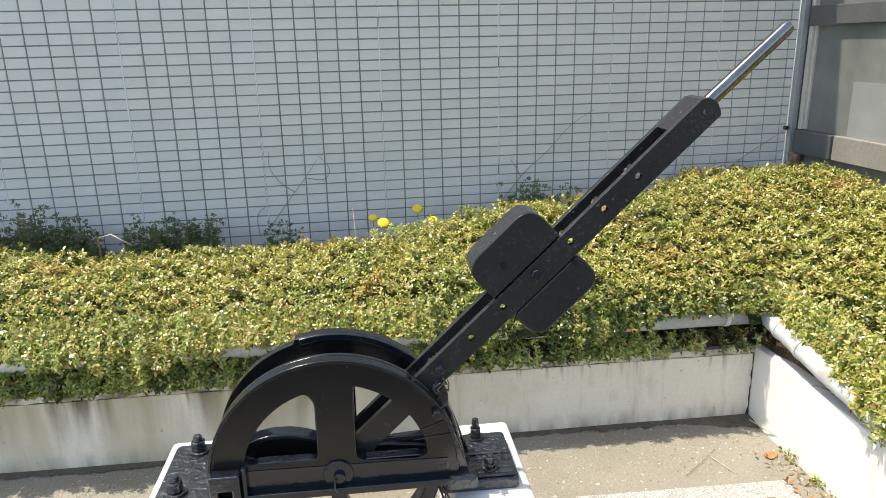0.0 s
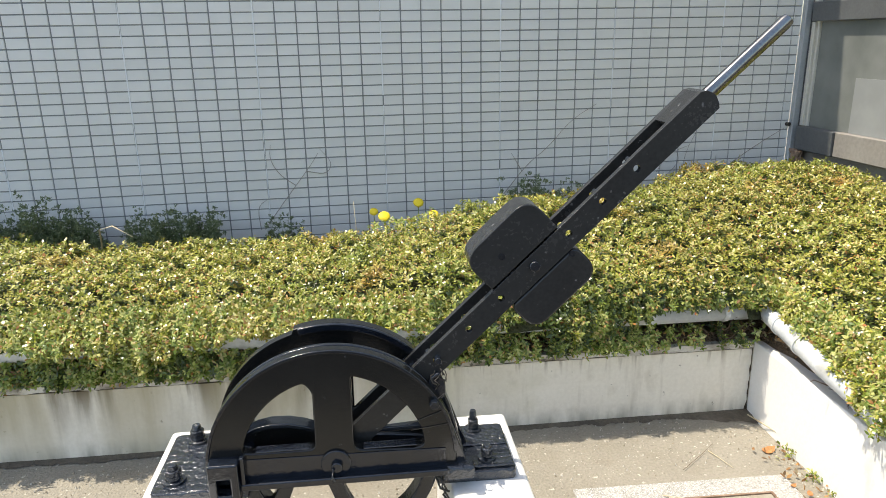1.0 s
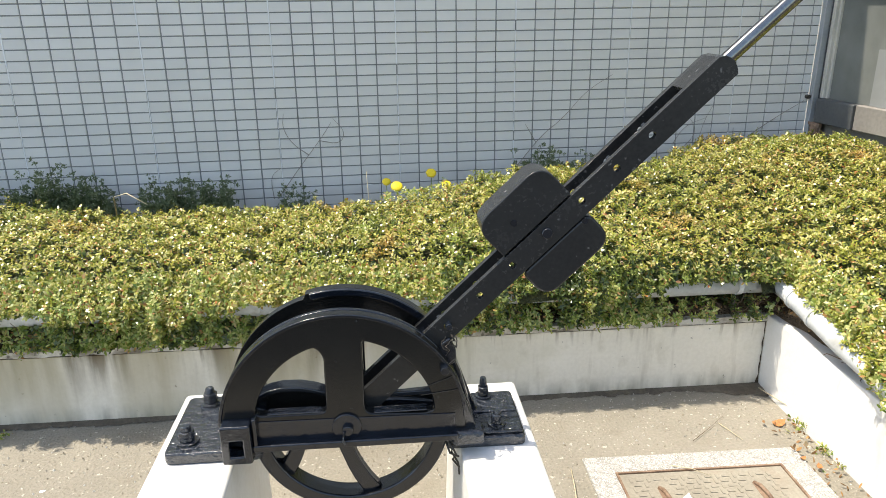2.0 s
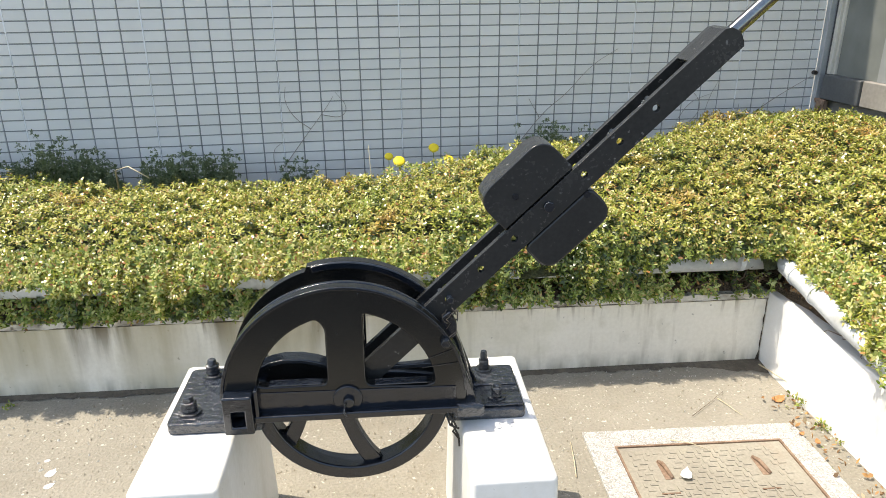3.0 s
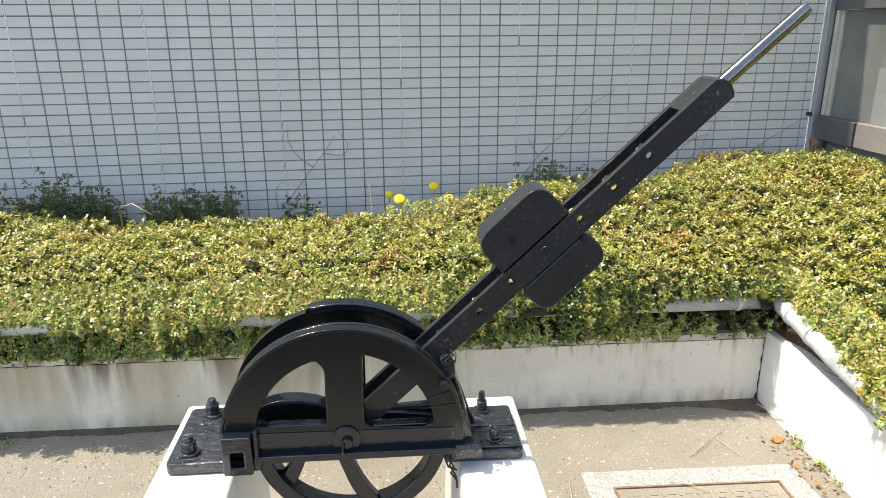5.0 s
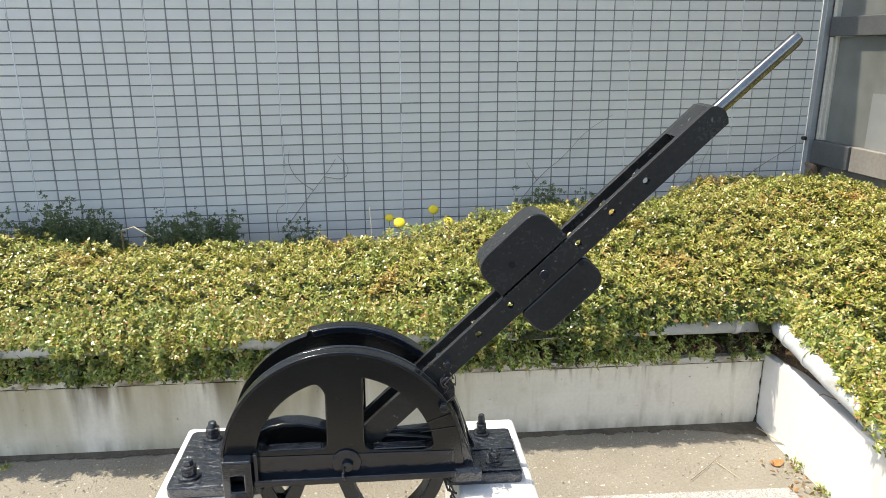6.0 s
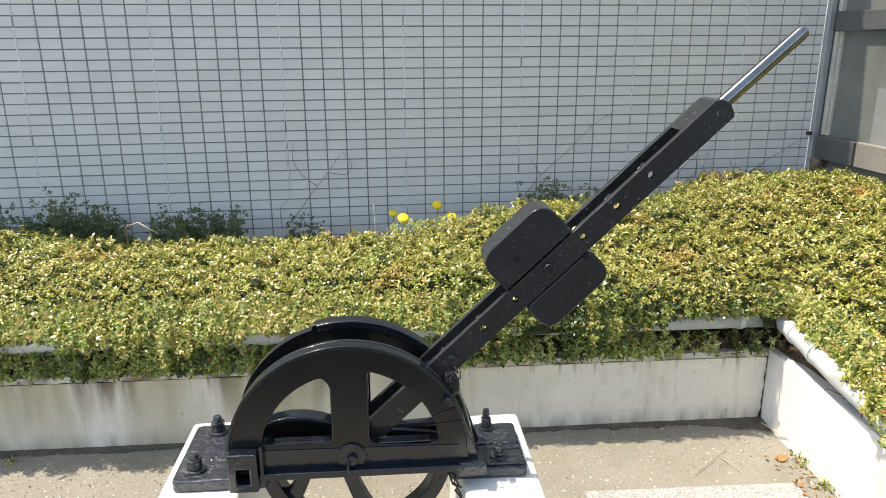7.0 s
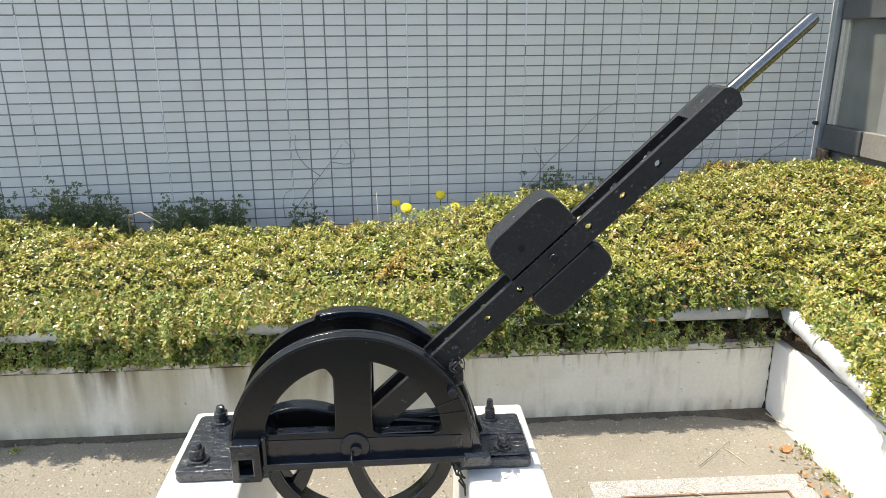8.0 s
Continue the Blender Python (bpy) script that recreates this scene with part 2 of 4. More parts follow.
# ---- building helpers ----
def mesh_of(bm, name, mat, smooth=False):
    me = bpy.data.meshes.new(name)
    bm.normal_update()
    bm.to_mesh(me)
    bm.free()
    me.materials.append(mat)
    if smooth:
        me.polygons.foreach_set("use_smooth", [True] * len(me.polygons))
    return me


def part(name, bm, mat, parent=None, label="", smooth=False, bevel=0.0):
    ob = new(name, mesh_of(bm, name, mat, smooth or bevel > 0))
    if parent:
        ob.parent = parent
    if label:
        tagged(ob, label)
    if bevel:
        bv = ob.modifiers.new("edge", "BEVEL")
        bv.width, bv.segments, bv.limit_method, bv.angle_limit = bevel, 2, "ANGLE", radians(40)
        bv.harden_normals = True
    return ob


def thing(name, label, category, m=Matrix(), group="", kind=""):
    ob = new(name)
    ob.matrix_world = m
    return tagged(ob, label, category, group, kind)


def box(bm, lo, hi):
    lo, hi = Vector(lo), Vector(hi)
    r = bmesh.ops.create_cube(bm, size=1.0, matrix=Matrix.Translation((lo + hi) / 2) @ Matrix.Diagonal((*(hi - lo), 1)))
    return r["verts"]


def boxes(*pairs):
    bm = bmesh.new()
    for lo, hi in pairs:
        box(bm, lo, hi)
    return bm


def prism(outer, holes=(), v0=0.0, v1=0.02, bm=None):
    """A plate: an outline in (u, z) with holes, from depth v0 to v1."""
    bm = bm or bmesh.new()
    tmp = bmesh.new()
    for loop in (outer, *holes):
        vs = [tmp.verts.new((u, v0, z)) for u, z in loop]
        for a, b in zip(vs, vs[1:] + vs[:1]):
            tmp.edges.new((a, b))
    bmesh.ops.triangle_fill(tmp, use_beauty=True, use_dissolve=False, edges=tmp.edges[:])
    bmesh.ops.dissolve_limit(tmp, angle_limit=0.01, verts=tmp.verts[:], edges=tmp.edges[:])
    ext = bmesh.ops.extrude_face_region(tmp, geom=tmp.faces[:])
    for g in ext["geom"]:
        if isinstance(g, bmesh.types.BMVert):
            g.co.y = v1
    bmesh.ops.recalc_face_normals(tmp, faces=tmp.faces[:])
    me = bpy.data.meshes.new("tmp")
    tmp.to_mesh(me)
    tmp.free()
    bm.from_mesh(me)
    bpy.data.meshes.remove(me)
    return bm


def arc(cx, cz, r, a0, a1, n):
    return [(cx + r * math.cos(radians(a0 + (a1 - a0) * i / n)), cz + r * math.sin(radians(a0 + (a1 - a0) * i / n))) for i in range(n + 1)]


def rounded(points, r, n=5):
    """Rounds the corners of a closed outline; r is one radius or one for each corner."""
    out, k = [], len(points)
    for i, p in enumerate(points):
        p = Vector(p)
        a, b = Vector(points[i - 1]) - p, Vector(points[(i + 1) % k]) - p
        ri = min(r[i] if isinstance(r, (list, tuple)) else r, a.length * 0.49, b.length * 0.49)
        if ri <= 0:
            out.append(tuple(p))
            continue
        s, e = p + a.normalized() * ri, p + b.normalized() * ri
        for j in range(n + 1):
            f = j / n
            out.append(tuple((1 - f) ** 2 * s + 2 * f * (1 - f) * p + f * f * e))
    return out


def tube(bm, pts, r, sides=8, r_end=None):
    """A round bar along points, tapering to r_end, capped."""
    pts = [Vector(p) for p in pts]
    r_end = r if r_end is None else r_end
    rings, k = [], len(pts)
    for i, p in enumerate(pts):
        d = (pts[min(i + 1, k - 1)] - pts[max(i - 1, 0)]).normalized()
        side = d.cross(Vector((0, 0, 1)) if abs(d.z) < 0.9 else Vector((1, 0, 0))).normalized()
        up = d.cross(side)
        rad = r + (r_end - r) * i / max(k - 1, 1)
        rings.append([bm.verts.new(p + (side * math.cos(2 * math.pi * j / sides) + up * math.sin(2 * math.pi * j / sides)) * rad) for j in range(sides)])
    for a, b in zip(rings, rings[1:]):
        for j in range(sides):
            bm.faces.new((a[j], a[(j + 1) % sides], b[(j + 1) % sides], b[j]))
    bm.faces.new(rings[0][::-1]), bm.faces.new(rings[-1])
    bmesh.ops.recalc_face_normals(bm, faces=bm.faces[:])
    return bm


def disc_bar(bm, c0, c1, r, sides=20):
    return tube(bm, [c0, c1], r, sides)


def mesh_object(name, verts, faces, mat, parent=None, smooth=False):
    me = bpy.data.meshes.new(name)
    me.from_pydata(verts, [], faces)
    me.materials.append(mat)
    if smooth:
        me.polygons.foreach_set("use_smooth", [True] * len(me.polygons))
    ob = new(name, me)
    if parent:
        ob.parent = parent
    return ob


# The yard's own axes: the planter, the manhole and the lever stand 3 degrees off the tiled wall.
TURN = -3.0
CORNER = pose(1.092, 2.255, 0, 0, 0, TURN)
LEVER = pose(-0.505, 1.45, 0, 0, 0, TURN)


# ---- ground, planter, tiled wall ----
gv, gf = [], []
xs = [-400, -60, -12] + [-5 + 0.1 * i for i in range(101)] + [12, 60, 400]
ys = [-400, -60, -12] + [-3 + 0.1 * i for i in range(81)] + [12, 60, 400]
for y in ys:
    for x in xs:
        near = abs(x) < 5.01 and -3.01 < y < 5.01
        gv.append((x, y, 0.004 * noise.noise(Vector((x * 2.3, y * 2.3, 0))) if near else 0.0))
for j in range(len(ys) - 1):
    for i in range(len(xs) - 1):
        a = j * len(xs) + i
        gf.append((a, a + 1, a + 1 + len(xs), a + len(xs)))
ground = tagged(mesh_object("ground", gv, gf, sand, smooth=True), "sandy beige worn concrete ground with loose grit", "ground", kind="structure")

# unseen dark ground added behind the camera to dim reflections in the black paint
road = tagged(part("road", boxes(((-60, -60, -0.05), (60, 0.2, 0.008))), asphalt), "unseen dark asphalt added behind the camera", "road", kind="structure")
# front planter wall: along local -x; the right wall: along local -y
bm = bmesh.new()
box(bm, (-5.0, 0.0, -0.05), (0.0, 0.13, 0.268))
bmesh.ops.subdivide_edges(bm, edges=[e for e in bm.edges if abs(e.verts[0].co.x - e.verts[1].co.x) > 1], cuts=90)
for v in bm.verts:
    v.co.y += 0.003 * noise.noise(v.co * 3) if v.co.y < 0.05 else 0
planter_front = part("planter_wall_front", bm, concrete)
planter_front.matrix_world = CORNER
tagged(planter_front, "low grey stained concrete planter wall with dark streaks", "planter wall", kind="structure")
bm = bmesh.new()
vs = box(bm, (-5.0, -0.01, 0.276), (-0.024, 0.134, 0.3))
bmesh.ops.subdivide_edges(bm, edges=[e for e in bm.edges if abs(e.verts[0].co.x - e.verts[1].co.x) > 1], cuts=260)
for v in bm.verts:
    if v.co.y < 0.05:
        w = noise.noise(Vector((v.co.x * 14, v.co.z * 30, 3)))
        v.co.y += 0.005 * w + (0.006 if w < -0.3 else 0)
        v.co.z += 0.004 * noise.noise(Vector((v.co.x * 22, 1, v.co.z))) + 0.002 * noise.noise(Vector((v.co.x * 60, 4, v.co.z)))
part("open_joint", boxes(((-5.0, 0.005, 0.2675), (-0.024, 0.128, 0.2765))), soil_mat, planter_front, "dirty open joint under the coping")
coping = part("coping", bm, coping_mat, planter_front, "chipped mortar edge with dark dirt")
bm = bmesh.new()
box(bm, (-0.022, -3.0, -0.05), (0.13, 0.0, 0.3))
planter_right = part("planter_wall_right", bm, white_wall, bevel=0.006)
planter_right.matrix_world = CORNER
tagged(planter_right, "low white sunlit planter wall beside the manhole", "planter wall", kind="structure")
bm = boxes(((-5.0, 0.13, 0.0), (0.13, 1.4, 0.292)), ((0.13, -3.0, 0.0), (1.1, 1.4, 0.292)))
soil = part("soil", bm, soil_mat)
soil.matrix_world = CORNER
tagged(soil, "dark soil filling the raised planter", "soil", kind="structure")

# leaf litter and earth heaped behind the planter's edge
bm = bmesh.new()
grid = []
for i in range(330):
    x = -5.0 + i * (5.06 / 329)
    line = []
    for k in range(7):
        f = k / 6
        y = 0.016 + 0.16 * f + 0.008 * noise.noise(Vector((x * 9, 0, 1))) * (1 - f)
        line.append(bm.verts.new((x, y, 0.298 + 0.06 * f ** 0.6 + (0.011 * noise.noise(Vector((x * 24, y * 24, 2))) + 0.006 * noise.noise(Vector((x * 70, y * 70, 4)))) * (0.3 + f))))
    grid.append(line)
for p, q in zip(grid, grid[1:]):
    for k in range(6):
        bm.faces.new((p[k], q[k], q[k + 1], p[k + 1]))
litter = part("litter", bm, litter_mat, smooth=True)
litter.matrix_world = CORNER
tagged(litter, "brown leaf litter and earth behind the planter edge", "leaf litter", kind="stuff")
bm = bmesh.new()
grid = []
for i in range(180):
    y = -2.6 + i * (2.61 / 179)
    line = []
    for k in range(7):
        f = k / 6
        edge_x = 0.004 + 0.05 * min(1.0, -y / 0.4) if y < 0 else 0.004
        x = edge_x + (0.166 - edge_x) * f + 0.012 * noise.noise(Vector((y * 9, 3, 1))) * (1 - f)
        line.append(bm.verts.new((x, y, 0.299 + 0.085 * f ** 0.6 + (0.011 * noise.noise(Vector((x * 24, y * 24, 2))) + 0.006 * noise.noise(Vector((x * 70, y * 70, 4)))) * (0.3 + f))))
    grid.append(line)
for p, q in zip(grid, grid[1:]):
    for k in range(6):
        bm.faces.new((p[k], p[k + 1], q[k + 1], q[k]))
litter = part("litter", bm, litter_mat, smooth=True)
litter.matrix_world = CORNER
tagged(litter, "brown leaf litter and earth behind the planter edge", "leaf litter", kind="stuff")

# dark dirt washed against the planter's foot, and moss in its corner
bm = bmesh.new()
rows = []
for i in range(420):
    x = -4.9 + i * (4.88 / 419)
    w = 0.022 + 0.016 * noise.noise(Vector((x * 3, 0, 2))) + 0.014 * noise.noise(Vector((x * 17, 0, 5))) + 0.012 * noise.noise(Vector((x * 75, 0, 7))) + 0.07 * max(0.0, 1 + x / 0.3)
    rows.append([bm.verts.new((x, 0.004, 0.012)), bm.verts.new((x, -w * 0.5, 0.009)), bm.verts.new((x, -w, 0.002))])
for p, q in zip(rows, rows[1:]):
    for k in range(2):
        bm.faces.new((p[k], p[k + 1], q[k + 1], q[k]))
bmesh.ops.recalc_face_normals(bm, faces=bm.faces[:])
dirt = part("dirt", bm, damp_mat, smooth=True)
dirt.matrix_world = CORNER
tagged(dirt, "dark damp dirt washed against the planter foot", "dirt", kind="stuff")
bm = bmesh.new()
rows = []
for i in range(60):
    z = i / 59 * 0.285
    w = 0.006 + 0.006 * noise.noise(Vector((z * 30, 3, 1))) + 0.01 * max(0, 1 - z / 0.05)
    rows.append([bm.verts.new((-0.022 - w, -0.0035, z)), bm.verts.new((-0.0245, -0.0045, z)), bm.verts.new((-0.0255, -w * 0.8, z))])
for p, q in zip(rows, rows[1:]):
    for k in range(2):
        bm.faces.new((p[k], p[k + 1], q[k + 1], q[k]))
bmesh.ops.recalc_face_normals(bm, faces=bm.faces[:])
moss = part("moss", bm, soil_mat, smooth=True)
moss.matrix_world = CORNER
tagged(moss, "dark moss line in the corner of planter walls", "moss", kind="stuff")

# tiled wall: joints every 0.1 m and 0.05 m
WALL_Y, WALL_R, ROW0 = 3.6, 2.045, 1.505
bm = boxes(((-4.0, WALL_Y + 0.004, 0.0), (WALL_R, WALL_Y + 0.25, 4.2)))
wall = tagged(part("wall_north", bm, joint_mat), "grey tiled building wall with dark joints", "wall", kind="structure")


def tile_mesh(name, w, h, mat):
    bm = bmesh.new()
    vs = box(bm, (-w / 2, -0.0015, -h / 2), (w / 2, 0.006, h / 2))
    for v in bm.verts:
        if v.co.y < 0:
            v.co.x *= 1 - 0.003 / w
            v.co.z *= 1 - 0.003 / h
    return mesh_of(bm, name, mat)


# white filler in the sheet joints, broken off in places
white_runs = boxes()
for k in range(-4, 6):
    x = 0.1 * (6 * k - 14)
    if x > WALL_R - 0.05:
        continue
    rw = random.Random(40 + k)
    for j in range(-26, 24):
        z1 = ROW0 - 0.05 * j
        if rw.random() < 0.9:
            wd = rw.choice((0.0016, 0.0024, 0.0028))
            box(white_runs, (x - wd, WALL_Y - 0.0021, z1 - 0.0495), (x + wd, WALL_Y + 0.008, z1 - (0.0 if rw.random() < 0.7 else 0.004)))
for k, j0, j1 in ((-1, 1, 6), (0, 2, 9), (1, -2, 5), (2, 0, 7), (3, -4, 3)):
    x = 0.1 * (6 * k - 14)
    box(white_runs, (x - 0.0031, WALL_Y - 0.0026, ROW0 - 0.05 * j1), (x + 0.0031, WALL_Y + 0.004, ROW0 - 0.05 * j0))
part("joint_filler", white_runs, white_joint, wall, "white filler in vertical joints")

# ---- corner trim and window of the adjoining building ----
bm = boxes(((2.047, 3.565, 0.0), (2.082, 3.6, 4.2)))
trim = tagged(part("trim", bm, alu, bevel=0.003), "pale blue-grey metal corner trim on the tiled wall", "corner trim", kind="structure")
bm = boxes(((2.083, 3.555, 0.0), (2.11, 3.6, 4.2)))
gasket = tagged(part("trim", bm, dark_alu), "dark seal strip beside the metal trim", "seal strip", kind="structure")
bm = boxes(((2.11, 0.2, 0.0), (2.3, 3.6, 0.8)), ((2.11, 0.2, 2.6), (2.3, 3.6, 4.2)), ((2.26, 0.2, 0.8), (2.3, 3.6, 2.6)))
wall_e = tagged(part("wall_east", bm, panel_mat), "brown-grey lower wall panel under the window", "wall", kind="structure")
window = thing("window_1", "large frosted window with dark grey sash bars", "window", Matrix(), kind="structure")
part("window_frame", boxes(((2.078, 3.527, 0.932), (2.14, 3.553, 1.474))), cream, window, "cream side jamb", bevel=0.004)
part("window_frame", boxes(((2.078, 3.527, 1.572), (2.14, 3.553, 2.6))), cream, window, "cream side jamb", bevel=0.004)
part("window_frame", boxes(((2.092, 3.508, 0.932), (2.13, 3.526, 1.474))), cream, window, bevel=0.003)
part("transom", boxes(((2.07, 0.2, 1.475), (2.14, 3.551, 1.571))), dark_alu, window, "dark grey horizontal sash bar", bevel=0.005)
part("window_sill", boxes(((2.06, 3.26, 0.803), (2.16, 3.551, 0.93))), dark_alu, window, "dark grey rusting sill block", bevel=0.006)
part("window_sill", boxes(((2.072, 0.2, 0.803), (2.16, 3.257, 0.93))), panel_mat, window, "brown-grey sill", bevel=0.006)
part("pane", boxes(((2.105, 0.2, 0.931), (2.115, 3.507, 1.474))), frosted, window, "frosted glass")
# pale sheet on the front of the glass stands for something behind it
part("pane", boxes(((2.1005, 2.2, 0.931), (2.1045, 3.2, 1.2))), interior, window, "pale sheet laid on the glass for a board behind it")
part("pane", boxes(((2.105, 0.2, 1.572), (2.115, 3.526, 2.6))), frosted, window, "frosted glass")
bm = bmesh.new()
box(bm, (2.05, 3.5, 0.74), (2.075, 3.56, 0.802))
bmesh.ops.subdivide_edges(bm, edges=bm.edges[:], cuts=4)
for v in bm.verts:
    v.co += Vector((noise.noise(v.co * 60), noise.noise(v.co * 70 + Vector((3, 0, 0))), noise.noise(v.co * 65))) * 0.016
tagged(part("rust_scale", bm, rust), "flaking rust under the window sill", "rust", kind="structure")
bm = bmesh.new()
disc_bar(bm, (2.033, 3.598, 0.936), (2.033, 3.575, 0.936), 0.011, 10)
tagged(part("wall_anchor", bm, wire_mat), "small black anchor plug in the tiled wall", "wall anchor")

def pipe_at(y):
    """The side pipe sags from its corner until it rests on the white wall."""
    f = min(1.0, -y / 0.95)
    return (0.004 - 0.024 * min(1.0, -y / 0.4), y, 0.428 - 0.09 * f * (2 - f) * (0.35 + 0.65 * f))


# ---- pipe rail above the planter edge ----
rail = thing("pipe_rail", "weathered grey plastic pipe running along planter edge", "pipe", CORNER)
bm = bmesh.new()
tube(bm, [(-5.0, 0.005, 0.428), (0.02, 0.005, 0.428)], 0.036, 20)
part("pipe", bm, pipe_mat, rail, smooth=True)
bm = bmesh.new()
tube(bm, [pipe_at(-0.05 * k) for k in range(57)], 0.037, 20)
part("pipe", bm, pipe_mat, rail, smooth=True)
for x in (-4.3, -3.1, -1.9, -1.05, -0.155):
    bm = bmesh.new()
    disc_bar(bm, (x - 0.009, 0.005, 0.428), (x + 0.009, 0.005, 0.428), 0.0395)
    part("pipe_clip", bm, pipe_mat, rail, smooth=False)
    part("post", boxes(((x - 0.007, 0.012, 0.3), (x + 0.007, 0.02, 0.41))), wire_mat, rail)
for y in (-0.13, -0.27, -0.6, -1.2, -1.9):
    bm = bmesh.new()
    disc_bar(bm, pipe_at(y - 0.008), pipe_at(y + 0.008), 0.0405)
    part("pipe_clip", bm, pipe_mat, rail)
    c = pipe_at(y)
    if y < -0.5:
        part("post", boxes(((c[0] + 0.022, y - 0.007, 0.3), (c[0] + 0.03, y + 0.007, c[2]))), wire_mat, rail)


# ---- concrete pedestals ----
def pedestal(name, u0, u1, v0, v1, label):
    bm = bmesh.new()
    vs = box(bm, (u0, v0, -0.03), (u1, v1, 0.45))
    for v in bm.verts:
        if v.co.z < 0:
            v.co.x += -0.012 if v.co.x < (u0 + u1) / 2 else 0.012
            v.co.y += -0.012 if v.co.y < 0 else 0.025
    ob = thing(name, label, "pedestal", LEVER, group="pedestals under the lever")
    part("body", bm, white_paint, ob, bevel=0.012)
    return ob


stand = pedestal("concrete_pedestal", -0.436, -0.252, -0.25, 0.258, "white-painted concrete pedestal with dirty inner face")
bm = boxes(*[((-0.372 + 0.009 * k, -0.15, 0.4502), (-0.3665 + 0.009 * k, -0.1465, 0.4506)) for k in range(5)])
part("faded_mark", bm, pipe_mat, stand, "faint worn grey mark")
pedestal("concrete_pedestal", 0.258, 0.438, -0.275, 0.236, "white-painted concrete pedestal beside the manhole")

# ---- the railway signal lever ----
lever = thing("signal_lever", "black-painted cast-iron railway signal lever with counterweight", "railway lever", LEVER)
CZ = 0.545
FZ = 0.535


def frame_plate(name, r, v0, v1, label, step=False):
    if step:
        outer = arc(0, FZ + 0.008, r, 0, 107, 34) + arc(-0.008, FZ + 0.008, r - 0.012, 107, 180, 24)
    else:
        outer = arc(0, FZ, r, -1, 181, 64)
    outer = outer + [(-0.27, 0.5), (0.27, 0.5)]
    low = -0.03 if step else 0.0
    left = rounded(arc(-0.0, CZ, 0.194, 106, 170, 12) + [(-0.176, 0.574 + low), (-0.038, 0.574 + low), (-0.036, 0.71)], [0.02] + [0] * 11 + [0.0, 0.012, 0.014, 0.03], 4)
    right = rounded([(0.046, 0.566 + low), (0.175, 0.56 + low), (0.2, 0.565 + low)] + arc(0.0, CZ, 0.202, 15, 72, 12) + [(0.047, 0.742)], [0.022, 0, 0.022] + [0] * 13 + [0.025], 4)
    return part(name, prism(outer, (left, right), v0, v1), flat_paint, lever, label, bevel=0.006)


frame_plate("front_frame", 0.27, -0.078, -0.05, "half-round cast front plate with two openings")
frame_plate("rear_frame", 0.272, 0.048, 0.074, "half-round cast rear plate with stepped rim", True)
# lumps of paint along the sills of the openings
for u0, u1, z in ((-0.165, -0.05, 0.5735), (0.066, 0.182, 0.5645)):
    part("sill_bead", boxes(((u0, -0.0765, z), (u1, -0.0515, z + 0.0035))), thick_paint, lever, "thick glossy paint on the sill", bevel=0.0015)
# raised rim along the arc of each plate
part("rim", prism(arc(0, FZ, 0.2705, 2, 178, 60) + arc(0, FZ, 0.256, 178, 2, 60), (), -0.05, -0.038), black_paint, lever, bevel=0.003)
part("rim", prism(arc(0, FZ + 0.008, 0.2725, 2, 105, 40) + arc(0, FZ + 0.008, 0.256, 105, 2, 40), (), 0.038, 0.048), black_paint, lever, bevel=0.003)
part("rim_lip", prism(arc(0, FZ, 0.2712, 2, 178, 64) + arc(0, FZ, 0.2635, 178, 2, 64), (), -0.0812, -0.0765), black_paint, lever, "raised glossy lip of the front plate", bevel=0.002)
# bottom beams with a projecting lower flange
part("beam", prism([(-0.2, 0.5), (0.245, 0.5), (0.245, 0.556), (-0.2, 0.562)], (), -0.0803, -0.0775), black_paint, lever, bevel=0.001)
part("beam_flange", boxes(((-0.2, -0.1, 0.497), (0.25, -0.05, 0.514))), black_paint, lever, bevel=0.004)
part("beam_flange", boxes(((-0.2, 0.05, 0.494), (0.25, 0.1, 0.52))), black_paint, lever, bevel=0.004)
# hub boss and its nut
bm = bmesh.new()
disc_bar(bm, (0.005, -0.0845, 0.538), (0.005, 0.084, 0.538), 0.033, 28)
part("hub", bm, black_paint, lever, "round hub boss of the axle", bevel=0.003)
bm = bmesh.new()
disc_bar(bm, (0.007, -0.095, 0.534), (0.007, -0.083, 0.534), 0.0125, 14)
part("axle_end", bm, black_paint, lever, bevel=0.003)
bm = bmesh.new()
tube(bm, [(0.0, -0.096, 0.534), (-0.004, -0.104, 0.518), (0.001, -0.104, 0.508)], 0.0035, 8)
part("cotter_pin", bm, thick_paint, lever, smooth=True)
# square socket beside the beam
sock = prism([(-0.262, 0.478), (-0.198, 0.478), (-0.198, 0.572), (-0.262, 0.572)], ([(-0.244, 0.498), (-0.217, 0.498), (-0.217, 0.534), (-0.244, 0.534)],), -0.112, -0.045)
part("socket", sock, black_paint, lever, "square socket with a dark opening", bevel=0.005)
part("socket_back", boxes(((-0.25, -0.06, 0.49), (-0.21, -0.046, 0.545))), wire_mat, lever)
part("rib", boxes(((-0.197, -0.098, 0.494), (-0.187, -0.05, 0.578))), black_paint, lever, bevel=0.003)


def rough_plate(u0, u1, v0, v1, z0, z1, r, label):
    bm = prism(rounded([(u0, v0), (u1, v0), (u1, v1), (u0, v1)], r, 5), (), z0, z1)
    for v in bm.verts:
        v.co = Vector((v.co.x, v.co.z, v.co.y))
    bmesh.ops.recalc_face_normals(bm, faces=bm.faces[:])
    return part("foot_plate", bm, thick_paint, lever, label, bevel=0.006)


rough_plate(-0.405, -0.19, -0.058, 0.19, 0.449, 0.479, 0.018, "foot plate under lumpy glossy black paint")
